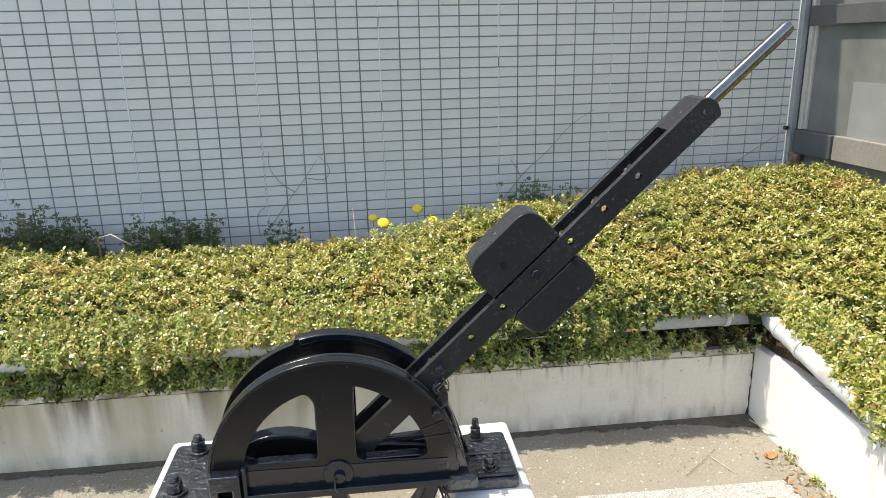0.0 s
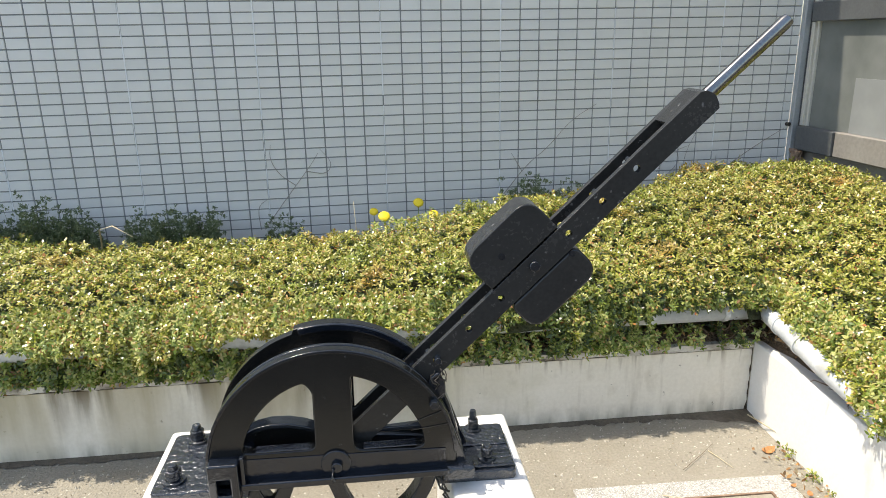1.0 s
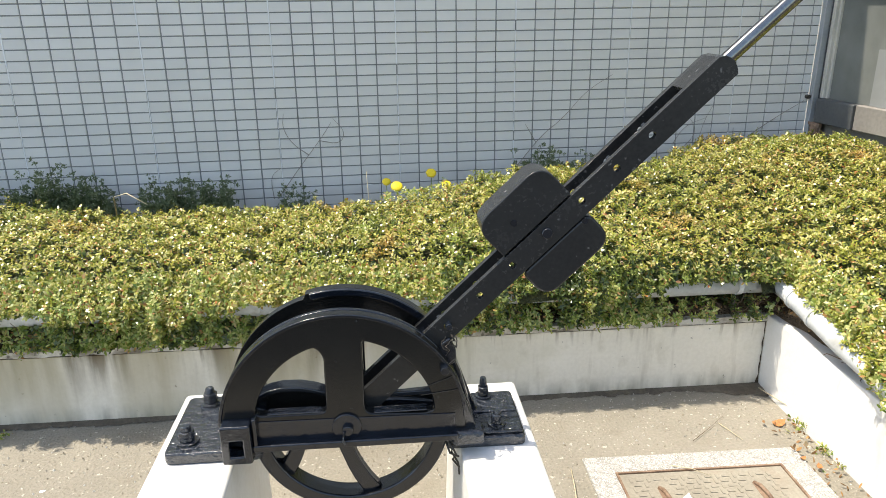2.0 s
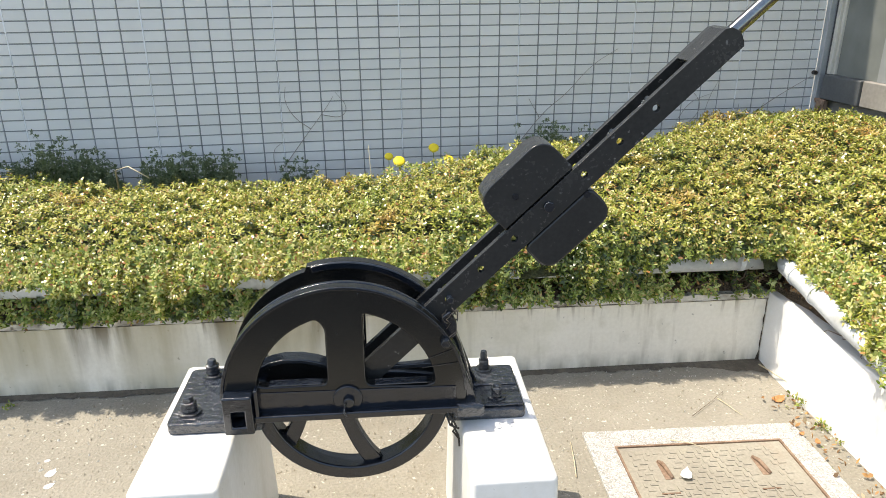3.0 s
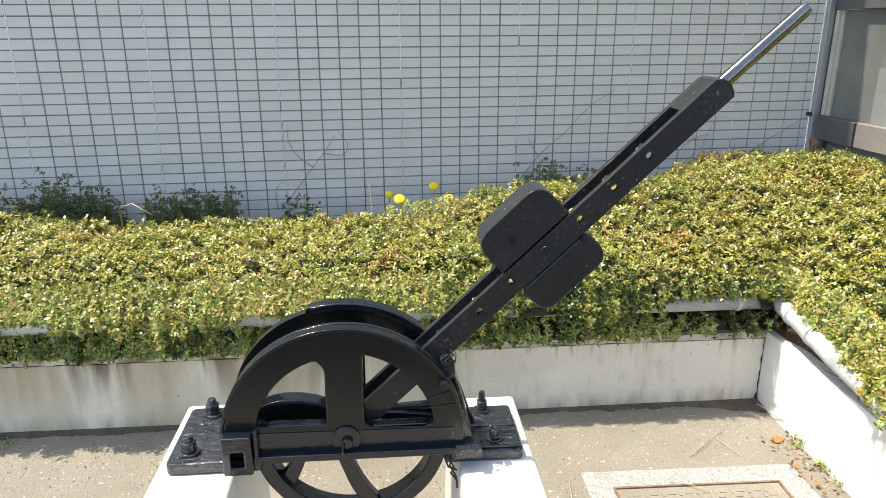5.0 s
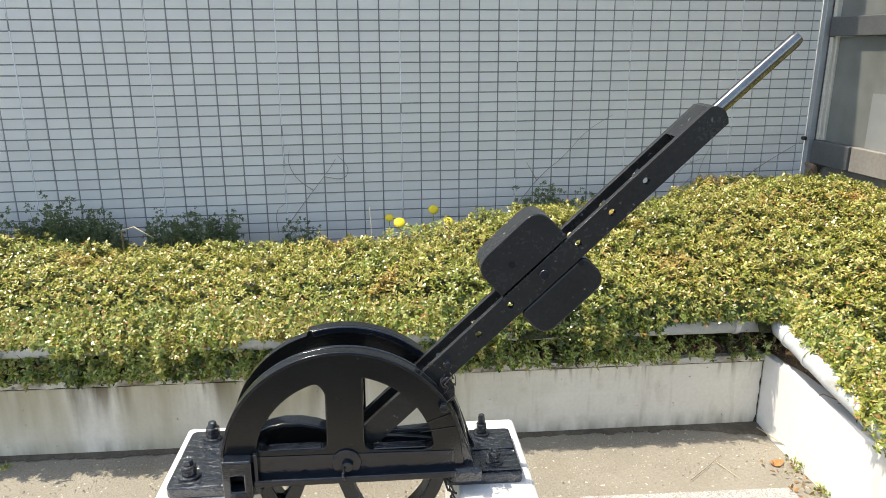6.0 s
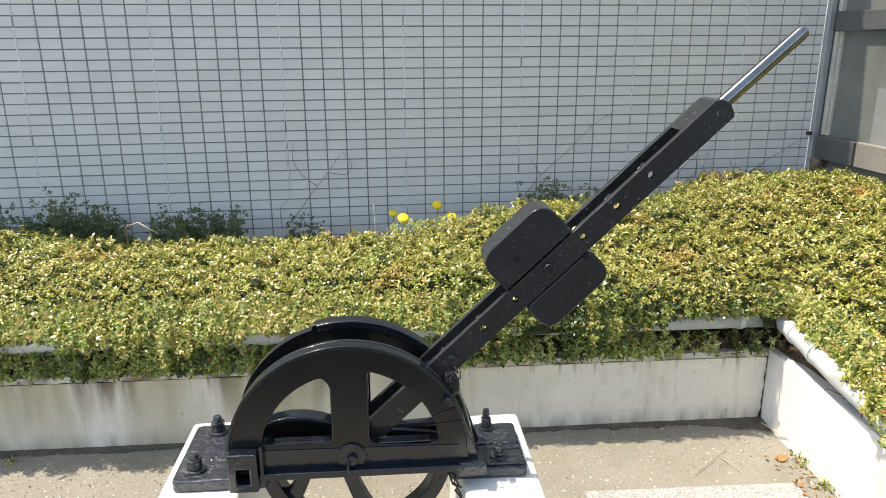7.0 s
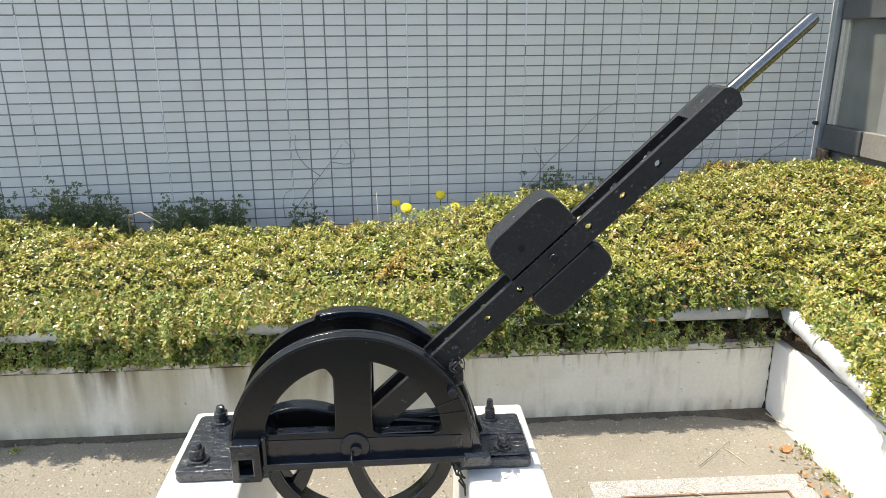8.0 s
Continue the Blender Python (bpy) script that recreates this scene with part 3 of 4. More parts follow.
rough_plate(0.225, 0.41, -0.062, 0.142, 0.449, 0.477, 0.014, "foot plate under lumpy glossy black paint")
part("plate_rib", boxes(((0.29, -0.052, 0.477), (0.405, 0.0, 0.4835)), ((0.285, 0.04, 0.477), (0.405, 0.07, 0.482))), thick_paint, lever, bevel=0.003)


def anchor_bolt(u, v, z, tall, r=0.0165):
    bm = bmesh.new()
    disc_bar(bm, (u, v, z - 0.002), (u, v, z + 0.005), r * 1.45, 18)
    part("washer", bm, thick_paint, lever, smooth=False)
    bm = bmesh.new()
    disc_bar(bm, (u, v, z + 0.005), (u, v, z + 0.03), r, 6)
    nut = part("nut", bm, thick_paint, lever, "hexagonal nut", bevel=0.003)
    bm = bmesh.new()
    tube(bm, [(u, v, z + 0.03), (u, v, z + 0.03 + tall * 0.7), (u, v, z + 0.03 + tall)], r * 0.68, 12, r * 0.5)
    part("stud", bm, thick_paint, nut, smooth=False, bevel=0.002)


anchor_bolt(-0.362, -0.01, 0.479, 0.012, 0.0185)
anchor_bolt(-0.345, 0.155, 0.479, 0.014, 0.018)
anchor_bolt(0.347, -0.022, 0.4835, 0.006, 0.0145)
anchor_bolt(0.335, 0.118, 0.477, 0.024, 0.0145)

# pulley wheel below the axle
WC, WR = (0.01, 0.507), 0.227
wheel = part("pulley_wheel", prism(arc(*WC, WR, 165, 375, 70) + arc(*WC, WR - 0.034, 375, 165, 70), (), -0.028, 0.028), black_paint, lever, "cast pulley wheel with curved spokes", bevel=0.006)
for v0 in (0.024,):
    part("wheel_flange", prism(arc(*WC, WR + 0.004, 168, 372, 70) + arc(*WC, WR - 0.016, 372, 168, 70), (), v0, v0 + 0.01), black_paint, wheel, bevel=0.002)


def spoke(p0, p1, p2, w):
    pts = []
    for i in range(13):
        f = i / 12
        pts.append((1 - f) ** 2 * Vector(p0) + 2 * f * (1 - f) * Vector(p1) + f * f * Vector(p2))
    up, dn = [], []
    for i, p in enumerate(pts):
        d = (pts[min(i + 1, 12)] - pts[max(i - 1, 0)]).normalized()
        q = Vector((-d.y, d.x)) * w * (0.5 + 0.12 * abs(i - 6) / 6)
        up.append(tuple(p + q)), dn.append(tuple(p - q))
    part("spoke", prism(up + dn[::-1], (), -0.014, 0.014), black_paint, wheel, bevel=0.005)


spoke((-0.02, 0.54), (-0.01, 0.40), (0.055, 0.315), 0.033)
spoke((-0.09, 0.54), (-0.105, 0.44), (-0.155, 0.37), 0.033)
spoke((0.08, 0.54), (0.15, 0.55), (0.225, 0.52), 0.036)
part("wheel_web", prism(rounded([(-0.2, 0.5), (-0.2, 0.585), (-0.15, 0.603), (-0.09, 0.6), (0.0, 0.566), (0.21, 0.58), (0.225, 0.5)], [0, 0.03, 0.03, 0.03, 0.01, 0.02, 0], 5), (), -0.006, 0.006), flat_paint, wheel)
crest = [(-0.205, 0.575), (-0.19, 0.592), (-0.17, 0.602), (-0.14, 0.608), (-0.1, 0.607), (-0.065, 0.599), (-0.035, 0.587), (-0.012, 0.57)]
part("wheel_crest", prism([*crest, *[(u, z - 0.011) for u, z in crest[::-1]]], (), -0.02, 0.02), black_paint, wheel, bevel=0.003)
part("wheel_crest", prism([(0.03, 0.586), (0.2, 0.589), (0.2, 0.577), (0.03, 0.574)], (), -0.03, -0.014), black_paint, wheel, bevel=0.003)

# the arm: two flat bars with holes and a solid head; s along, n across
ANG = math.atan2(0.690, 0.724)
DU, NU = Vector((math.cos(ANG), math.sin(ANG))), Vector((-math.sin(ANG), math.cos(ANG)))


def sn(s, n):
    p = Vector((0, CZ)) + DU * s + NU * n
    return (p.x, p.y)


HOLES = (0.31, 0.4085, 0.506, 0.704, 0.801, 0.897)
END = [(1.1, -0.041), (1.106, -0.032), (1.111, -0.016), (1.109, -0.006), (1.104, 0.005), (1.092, 0.0125)]
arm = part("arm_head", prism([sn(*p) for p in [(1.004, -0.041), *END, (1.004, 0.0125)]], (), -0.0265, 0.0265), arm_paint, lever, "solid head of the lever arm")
for v0, low_n in ((-0.042, -0.041), (0.026, -0.03)):
    outline = [sn(s, n) for s, n in [(-0.0, low_n), (0.99, low_n), *END, (-0.0, 0.0125)] + arc(0.0, -0.011, 0.0295, 120, 240, 6)]
    holes = []
    for s in HOLES:
        c = sn(s, -0.012)
        holes.append(arc(c[0], c[1], 0.0078, 0, 337.5, 15))
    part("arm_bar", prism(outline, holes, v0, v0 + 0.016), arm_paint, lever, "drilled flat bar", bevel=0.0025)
part("spacer", prism([sn(*p) for p in [(0.225, -0.03), (0.255, -0.03), (0.255, 0.0), (0.225, 0.0)]], (), -0.026, 0.026), black_paint, lever)
for s in (0.801, 0.897, 0.3):
    c = sn(s + 0.004, 0.004)
    bm = bmesh.new()
    disc_bar(bm, (c[0], -0.026, c[1]), (c[0], -0.012, c[1]), 0.008, 10)
    part("rivet", bm, black_paint, lever, smooth=False)
c0, c1, c2 = sn(1.09, -0.0172), sn(1.318, -0.0207), sn(1.33, -0.0208)
bm = bmesh.new()
tube(bm, [(c0[0], 0, c0[1]), (c1[0], 0, c1[1]), (c2[0], 0, c2[1])], 0.0152, 28)
for v in bm.verts:
    if (Vector((v.co.x, v.co.z)) - Vector(c2)).length < 0.0156:
        v.co.x, v.co.z = c2[0] + (v.co.x - c2[0]) * 0.82, c2[1] + (v.co.z - c2[1]) * 0.82
        v.co.y *= 0.82
grip = part("grip", bm, steel, lever, "bare polished steel hand grip", bevel=0.002)

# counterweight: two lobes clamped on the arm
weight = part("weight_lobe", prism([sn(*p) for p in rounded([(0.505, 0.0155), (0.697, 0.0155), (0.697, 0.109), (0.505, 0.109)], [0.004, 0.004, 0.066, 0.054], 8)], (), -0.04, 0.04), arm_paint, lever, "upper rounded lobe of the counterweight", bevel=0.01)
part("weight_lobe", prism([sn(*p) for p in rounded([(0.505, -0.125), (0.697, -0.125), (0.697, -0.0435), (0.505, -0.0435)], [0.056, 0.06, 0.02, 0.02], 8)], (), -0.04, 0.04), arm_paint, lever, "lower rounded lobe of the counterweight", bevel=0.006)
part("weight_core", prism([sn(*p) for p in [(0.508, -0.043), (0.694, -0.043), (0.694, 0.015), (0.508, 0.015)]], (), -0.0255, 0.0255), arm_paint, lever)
bolt_c = sn(0.6052, -0.0105)
bm = bmesh.new()
disc_bar(bm, (bolt_c[0], -0.05, bolt_c[1]), (bolt_c[0], -0.04, bolt_c[1]), 0.0125, 8)
part("weight_bolt", bm, black_paint, lever, "bolt head through the counterweight", bevel=0.002)
for s, n in ((0.68, -0.05), (0.57, 0.055)):
    c = sn(s, n)
    bm = bmesh.new()
    disc_bar(bm, (c[0], -0.0425, c[1]), (c[0], -0.039, c[1]), 0.007, 10)
    part("plug", bm, black_paint, lever)

# latch and gusset where the arm leaves the frame
part("gusset", prism([(0.205, 0.72), (0.232, 0.70), (0.262, 0.63), (0.296, 0.5), (0.262, 0.5), (0.235, 0.6)], (), -0.022, 0.03), black_paint, lever, "cast gusset behind the front plate", bevel=0.004)
part("gusset", prism([(0.232, 0.655), (0.25, 0.64), (0.305, 0.479), (0.25, 0.479)], (), -0.072, -0.052), black_paint, lever, bevel=0.004)
part("gusset", prism([(0.225, 0.66), (0.262, 0.62), (0.31, 0.479), (0.25, 0.479)], (), 0.052, 0.07), black_paint, lever, bevel=0.004)
part("stop_block", boxes(((0.235, -0.096, 0.477), (0.31, -0.045, 0.515))), thick_paint, lever, bevel=0.01)
bm = bmesh.new()
disc_bar(bm, (0.222, -0.095, 0.668), (0.222, -0.05, 0.668), 0.011, 6)
part("latch_bolt", bm, black_paint, lever, bevel=0.002)
bm = bmesh.new()
disc_bar(bm, (0.235, -0.06, 0.755), (0.235, -0.042, 0.755), 0.008, 10)
part("latch_bolt", bm, black_paint, lever, bevel=0.002)
part("latch", prism(rounded([(0.214, 0.712), (0.236, 0.728), (0.25, 0.7), (0.25, 0.67), (0.228, 0.655), (0.216, 0.68)], 0.008, 3), (), -0.056, -0.046), black_paint, lever, "small latch plate with painted-over edges", bevel=0.003)
rw = random.Random(3)
for k in range(4):
    p = Vector((0.218 + 0.03 * rw.random(), -0.062 - 0.02 * rw.random(), 0.74))
    pts = [p.copy()]
    for i in range(6):
        p = p + Vector((rw.uniform(-0.009, 0.011), rw.uniform(-0.006, 0.006), rw.uniform(-0.022, 0.002)))
        p.x = min(max(p.x, 0.216), 0.25)
        pts.append(p.copy())
    bm = bmesh.new()
    tube(bm, pts, 0.0013, 6)
    part("binding_wire", bm, wire_mat, lever, "twisted dark binding wire" if k == 0 else "", smooth=True)
for pts in (((0.24, -0.07, 0.49), (0.235, -0.085, 0.46), (0.25, -0.088, 0.43), (0.252, -0.086, 0.4)), ((0.228, -0.08, 0.49), (0.245, -0.09, 0.455), (0.237, -0.085, 0.44), (0.252, -0.088, 0.42)), ((0.222, -0.08, 0.485), (0.231, -0.09, 0.46), (0.251, -0.09, 0.45))):
    bm = bmesh.new()
    tube(bm, pts, 0.0024, 6)
    part("wire_end", bm, wire_mat, lever, smooth=True)
for pts in (((0.165, -0.079, 0.62), (0.245, -0.08, 0.65)), ((0.17, -0.079, 0.605), (0.25, -0.08, 0.615)), ((0.215, -0.08, 0.665), (0.245, -0.08, 0.69))):
    bm = bmesh.new()
    tube(bm, pts, 0.0009, 6)
    part("wire_wrap", bm, wire_mat, lever, smooth=True)

# ---- manhole ----
MAN = pose(0.591, 1.864, 0, 0, 0, -4.0)
man = thing("manhole", "rusty iron manhole cover in a white chip frame", "manhole", MAN)


def ring(w, d0, t, z0, z1):
    return [((-w / 2, -d0, z0), (w / 2, -d0 + t, z1)), ((-w / 2, -t, z0), (w / 2, 0, z1)), ((-w / 2, -d0 + t, z0), (-w / 2 + t, -t, z1)), ((w / 2 - t, -d0 + t, z0), (w / 2, -t, z1))]


for lo, hi in ring(0.712, 0.712, 0.084, -0.02, 0.011):
    part("surround_strip", boxes((lo, hi)), terrazzo, man, "white chip terrazzo", bevel=0.002)
bm = boxes(*ring(0.544, 0.544, 0.007, -0.02, 0.013))
bm.transform(Matrix.Translation((0, -0.084, 0)))
part("iron_frame", bm, rust, man, "rusty angle frame")
part("cover", boxes(((-0.264, -0.62, -0.02), (0.264, -0.092, 0.008))), cover_mat, man, "worn iron cover with raised tread")
tread = bmesh.new()
for j in range(20):
    for i in range(17):
        x, y = -0.235 + 0.0275 * i + (0.0137 if j % 2 else 0), -0.125 - 0.024 * j
        if x > 0.225 or (abs(abs(x) - 0.15) < 0.035 and -0.27 < y < -0.13):
            continue
        a, b = (0.0115, 0.0042) if (i + j) % 2 else (0.0045, 0.0105)
        box(tread, (x - a, y - b, 0.008), (x + a, y + b, 0.0102))
tagged(part("tread", tread, cover_mat, man, "raised tread bars"), kind="stuff")
for x in (-0.165, 0.135):
    part("cast_mark", boxes(*[((x + a, -0.36 + b, 0.008), (x + c, -0.36 + d, 0.0118)) for a, b, c, d in ((0, 0, 0.05, 0.004), (0, 0.004, 0.004, 0.05), (0.046, 0.004, 0.05, 0.05))]), cover_mat, man)
    part("cast_mark", boxes(((x - 0.035, -0.315, 0.008), (x + 0.02, -0.31, 0.0118))), rust, man)
for x in (-0.155, 0.145):
    part("key_slot", boxes(((x - 0.011, -0.25, 0.008), (x + 0.011, -0.165, 0.0092))), rust, man, "recessed lifting slot")
    bm = bmesh.new()
    tube(bm, [(x - 0.004, -0.165, 0.009), (x + 0.002, -0.19, 0.017), (x + 0.006, -0.225, 0.017), (x + 0.012, -0.245, 0.009)], 0.006, 8)
    part("lift_handle", bm, rust, man, "rusty lifting handle", smooth=True)


# ---- hedge ----
def back_top(x):
    pts = ((-3.2, 0.66), (-2.3, 0.655), (-1.7, 0.64), (-1.28, 0.595), (-0.82, 0.575), (-0.4, 0.605), (-0.12, 0.635), (0.12, 0.695), (0.4, 0.71), (0.9, 0.73), (1.28, 0.77), (1.76, 0.785), (2.05, 0.765), (2.4, 0.76))
    return float(np.interp(x, [p[0] for p in pts], [p[1] for p in pts]))


def inside(x, y):
    """Distance in from the planter's edge, along the front or the right wall."""
    q = CORNER_INV @ Vector((x, y, 0))
    return max(q.y + 0.025 + 0.035 * shoulder(q.x), q.x - 0.01), q


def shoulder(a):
    """Towards the corner the hedge stands out over its own shaded face, which gets leaves coloured darker."""
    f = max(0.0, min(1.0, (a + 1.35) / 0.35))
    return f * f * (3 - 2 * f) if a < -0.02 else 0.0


CORNER_INV = CORNER.inverted()


def hedge_z(x, y):
    d, q = inside(x, y)
    if d < 0:
        return None
    back = back_top(x)
    f = min(1.0, d / 0.85)
    top = 0.60 + (back - 0.60) * f * f * (3 - 2 * f)
    rim = 0.48 + 0.05 * shoulder(q.x)
    z = rim + (top - rim) * (1 - math.exp(-d / 0.065))
    lump = noise.noise(Vector((x * 3.1, y * 3.1, 0))) * 0.026 + noise.noise(Vector((x * 8, y * 8, 4))) * 0.026
    edge = 3.07 + 0.05 * math.sin(x * 5) + (0.22 if x > 0.9 else 0.0) * min(1, max(0, (x - 0.9) / 0.4))
    if y > edge:
        z -= ((y - edge) / 0.1) ** 2 * 0.25
    return z + lump * min(1, d / 0.1)


def leaf_cloud(name, shoots, mat, parent, size, per, seed, spread=1.6, facing=0.4, whorl=None):
    """Rosettes of small folded leaves at the shoots: place and direction each. whorl: lowest and highest lift of the leaves off the shoot's side."""
    r = np.random.RandomState(seed)
    P = np.array([s[0] for s in shoots]); D = np.array([s[1] for s in shoots])
    N = len(P)
    if whorl:
        D = D + 0.3 * r.normal(size=(N, 3))
        D /= np.linalg.norm(D, axis=1)[:, None]
    P = np.repeat(P, per, 0); D = np.repeat(D, per, 0)
    M = len(P)
    if whorl:
        a = np.cross(D, np.where(np.abs(D[:, 2:3]) < 0.9, (0.0, 0.0, 1.0), (1.0, 0.0, 0.0)))
        a /= np.linalg.norm(a, axis=1)[:, None]
        b = np.cross(D, a)
        turn = (np.tile(np.arange(per), N) * 2.4 + np.repeat(r.uniform(0, 6.3, N), per) + r.normal(size=M) * 0.25)[:, None]
        el = r.uniform(whorl[0], whorl[1], M)[:, None]
        d = np.cos(el) * (a * np.cos(turn) + b * np.sin(turn)) + np.sin(el) * D
        face = D + 0.22 * r.normal(size=(M, 3))
        P = P - D * (np.tile(np.arange(per), N) * size * 0.16)[:, None]
    else:
        rnd = r.normal(size=(M, 3))
        d = D + spread * rnd / np.linalg.norm(rnd, axis=1)[:, None]
        d /= np.linalg.norm(d, axis=1)[:, None]
        face = D + facing * r.normal(size=(M, 3))
    side = np.cross(d, face)
    side /= np.linalg.norm(side, axis=1)[:, None]
    nrm = np.cross(side, d)
    L = (size * r.uniform(0.6, 1.25, M))[:, None]
    W = L * r.uniform(0.4, 0.56, M)[:, None]
    base = P + r.normal(size=(M, 3)) * size * (0.06 if whorl else 0.28)
    bend = r.uniform(-0.05, 0.3, M)[:, None]
    lift = W * r.uniform(0.02, 0.2, M)[:, None]
    q1, q2 = base + d * L * 0.36 - nrm * lift, base + d * L * 0.74 - nrm * (L * bend * 0.4 + lift)
    tip = base + d * L - nrm * L * bend
    V = np.stack([base, q1 + side * W * 0.46 + nrm * lift, q2 + side * W * 0.36 + nrm * lift, tip, q2 - side * W * 0.36 + nrm * lift, q1 - side * W * 0.46 + nrm * lift], 1).reshape(-1, 3)
    k = np.arange(M) * 6
    F = np.concatenate([np.stack([k, k + 5, k + 1], 1), np.stack([k + 1, k + 5, k + 4], 1), np.stack([k + 1, k + 4, k + 2], 1), np.stack([k + 2, k + 4, k + 3], 1)])
    me = bpy.data.meshes.new(name)
    me.vertices.add(len(V)); me.vertices.foreach_set("co", V.ravel())
    me.loops.add(F.size); me.loops.foreach_set("vertex_index", F.ravel().astype(np.int32))
    me.polygons.add(len(F)); me.polygons.foreach_set("loop_start", np.arange(0, F.size, 3, dtype=np.int32))
    me.update(calc_edges=True)
    me.materials.append(mat)
    ob = new(name, me)
    ob.parent = parent
    return tagged(ob, kind="stuff")


hedge = thing("hedge", "clipped yellow-green azalea hedge with reddish leaves", "hedge")
# dark sheet a little under the leaves, coloured as the shade inside the hedge
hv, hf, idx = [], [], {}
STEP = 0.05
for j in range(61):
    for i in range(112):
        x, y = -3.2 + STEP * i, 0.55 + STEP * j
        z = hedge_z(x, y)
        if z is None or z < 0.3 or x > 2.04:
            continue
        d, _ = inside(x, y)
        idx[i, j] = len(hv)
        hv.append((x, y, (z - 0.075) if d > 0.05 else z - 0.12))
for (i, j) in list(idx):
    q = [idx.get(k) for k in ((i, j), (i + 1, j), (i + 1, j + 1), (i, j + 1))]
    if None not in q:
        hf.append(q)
inner = mesh_object("shade_sheet", hv, hf, core_mat, hedge, smooth=True)

r = random.Random(11)


def openness(a):
    """How far the pipe shows between the hedge and the trailing growth, along the planter."""
    spots = ((-0.27, 0.2, 1.2), (-0.93, 0.1, 0.9), (-1.35, 0.12, 0.8), (-1.85, 0.25, 0.75), (-2.7, 0.22, 0.9), (0.15, 0.4, 1.2))
    return min(1.0, sum(s * math.exp(-((a - c) / w) ** 2) for c, w, s in spots))


shoots, inner_shoots, low = [], [], []


def lean_of(x, y, z):
    e = 0.03
    zx, zy = hedge_z(x + e, y), hedge_z(x, y + e)
    g = Vector((-(zx - z) / e, -(zy - z) / e, 1.0)) if zx and zy else Vector((0, -1, 0.5))
    g.x, g.y = max(-1.5, min(1.5, g.x)), max(-1.5, min(1.5, g.y))
    return tuple((g.normalized() + Vector((0, -0.12, 0.4))).normalized())


PITCH = 0.0185
for j in range(int(2.75 / PITCH)):
    for i in range(int(5.14 / PITCH)):
        x = -3.1 + PITCH * (i + r.uniform(-0.6, 0.6) + 0.5 * (j % 2))
        y = 0.68 + PITCH * (j + r.uniform(-0.6, 0.6))
        z = hedge_z(x, y)
        if z is None or z < 0.35 or x > 2.03:
            continue
        g = lean_of(x, y, z)
        # clumps of shoots stand up, with dips between them
        dip = noise.noise(Vector((x * 17, y * 17, 21))) * 0.032 + noise.noise(Vector((x * 31, y * 31, 3))) * 0.028
        zz = z + dip + r.gauss(0, 0.006) + (0.022 * r.random() if r.random() < 0.08 else 0)
        shoots.append(((x, y, zz), g))
        # leaves beneath take the dark copy, as shade between the clumps
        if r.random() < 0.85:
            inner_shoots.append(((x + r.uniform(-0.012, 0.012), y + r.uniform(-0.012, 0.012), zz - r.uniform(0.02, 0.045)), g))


# growth behind the pipe in the shade-dark leaf colour, and leaves round the dandelions
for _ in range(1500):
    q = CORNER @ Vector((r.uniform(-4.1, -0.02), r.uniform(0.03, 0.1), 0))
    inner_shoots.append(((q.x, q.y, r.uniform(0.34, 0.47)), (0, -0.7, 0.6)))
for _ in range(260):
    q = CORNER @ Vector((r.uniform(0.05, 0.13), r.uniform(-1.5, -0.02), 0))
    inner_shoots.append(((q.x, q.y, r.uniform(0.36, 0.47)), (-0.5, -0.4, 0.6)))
for _ in range(60):
    x = r.uniform(-0.33, 0.02)
    low.append(((x, r.uniform(3.08, 3.24), 0.585 + 0.05 * r.random() + 0.1 * max(0, x + 0.2)), (0, -0.3, 1)))


def sprig(q, z1, z0, out, dirn, bucket):
    """A shoot that hangs over the planter's edge from z1 to z0, with leaves along it."""
    n = max(2, int((z1 - z0) / 0.014))
    for k in range(n + 1):
        f = k / n
        w = CORNER @ (q + Vector(out) * math.sin(f * 2.2) + Vector((r.gauss(0, 0.006), r.gauss(0, 0.006), 0)))
        bucket.append(((w.x, w.y, z1 + (z0 - z1) * f + r.gauss(0, 0.004)), dirn))


# the face above the pipe and the sprigs that hang over it
for _ in range(1600):
    a = r.uniform(-4.1, 0.05)
    op = 0.9 * openness(a) + 0.12 + 0.55 * noise.noise(Vector((a * 6, 9, 0)))
    z0 = 0.478 - max(0.0, 0.135 * (1 - 1.1 * op)) * r.uniform(0.1, 1.0)
    sh = shoulder(a)
    # under the shoulder more sprigs take the dark leaf colours, painting the face's shade
    pick = r.random()
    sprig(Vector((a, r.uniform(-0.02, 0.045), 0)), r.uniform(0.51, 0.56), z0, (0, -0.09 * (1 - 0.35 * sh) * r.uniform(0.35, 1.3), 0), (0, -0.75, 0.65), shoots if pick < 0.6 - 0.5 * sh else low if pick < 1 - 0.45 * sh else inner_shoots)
for _ in range(480):
    b = r.uniform(-1.75, 0.03)
    hang = max(0.0, min(1.0, (-b - 0.42) / 0.2))
    c = pipe_at(min(b, 0.0))
    z0 = c[2] + 0.035 - 0.03 * r.random() - hang * 0.055 * r.uniform(0.0, 1.0)
    sprig(Vector((c[0] + r.uniform(0.02, 0.07), b, 0)), r.uniform(0.5, 0.56), z0, (-0.064 * r.uniform(0.4, 1.2) * (0.6 + 0.65 * hang), 0, 0), (-0.6, -0.3, 0.65), shoots if r.random() < 0.7 else low)
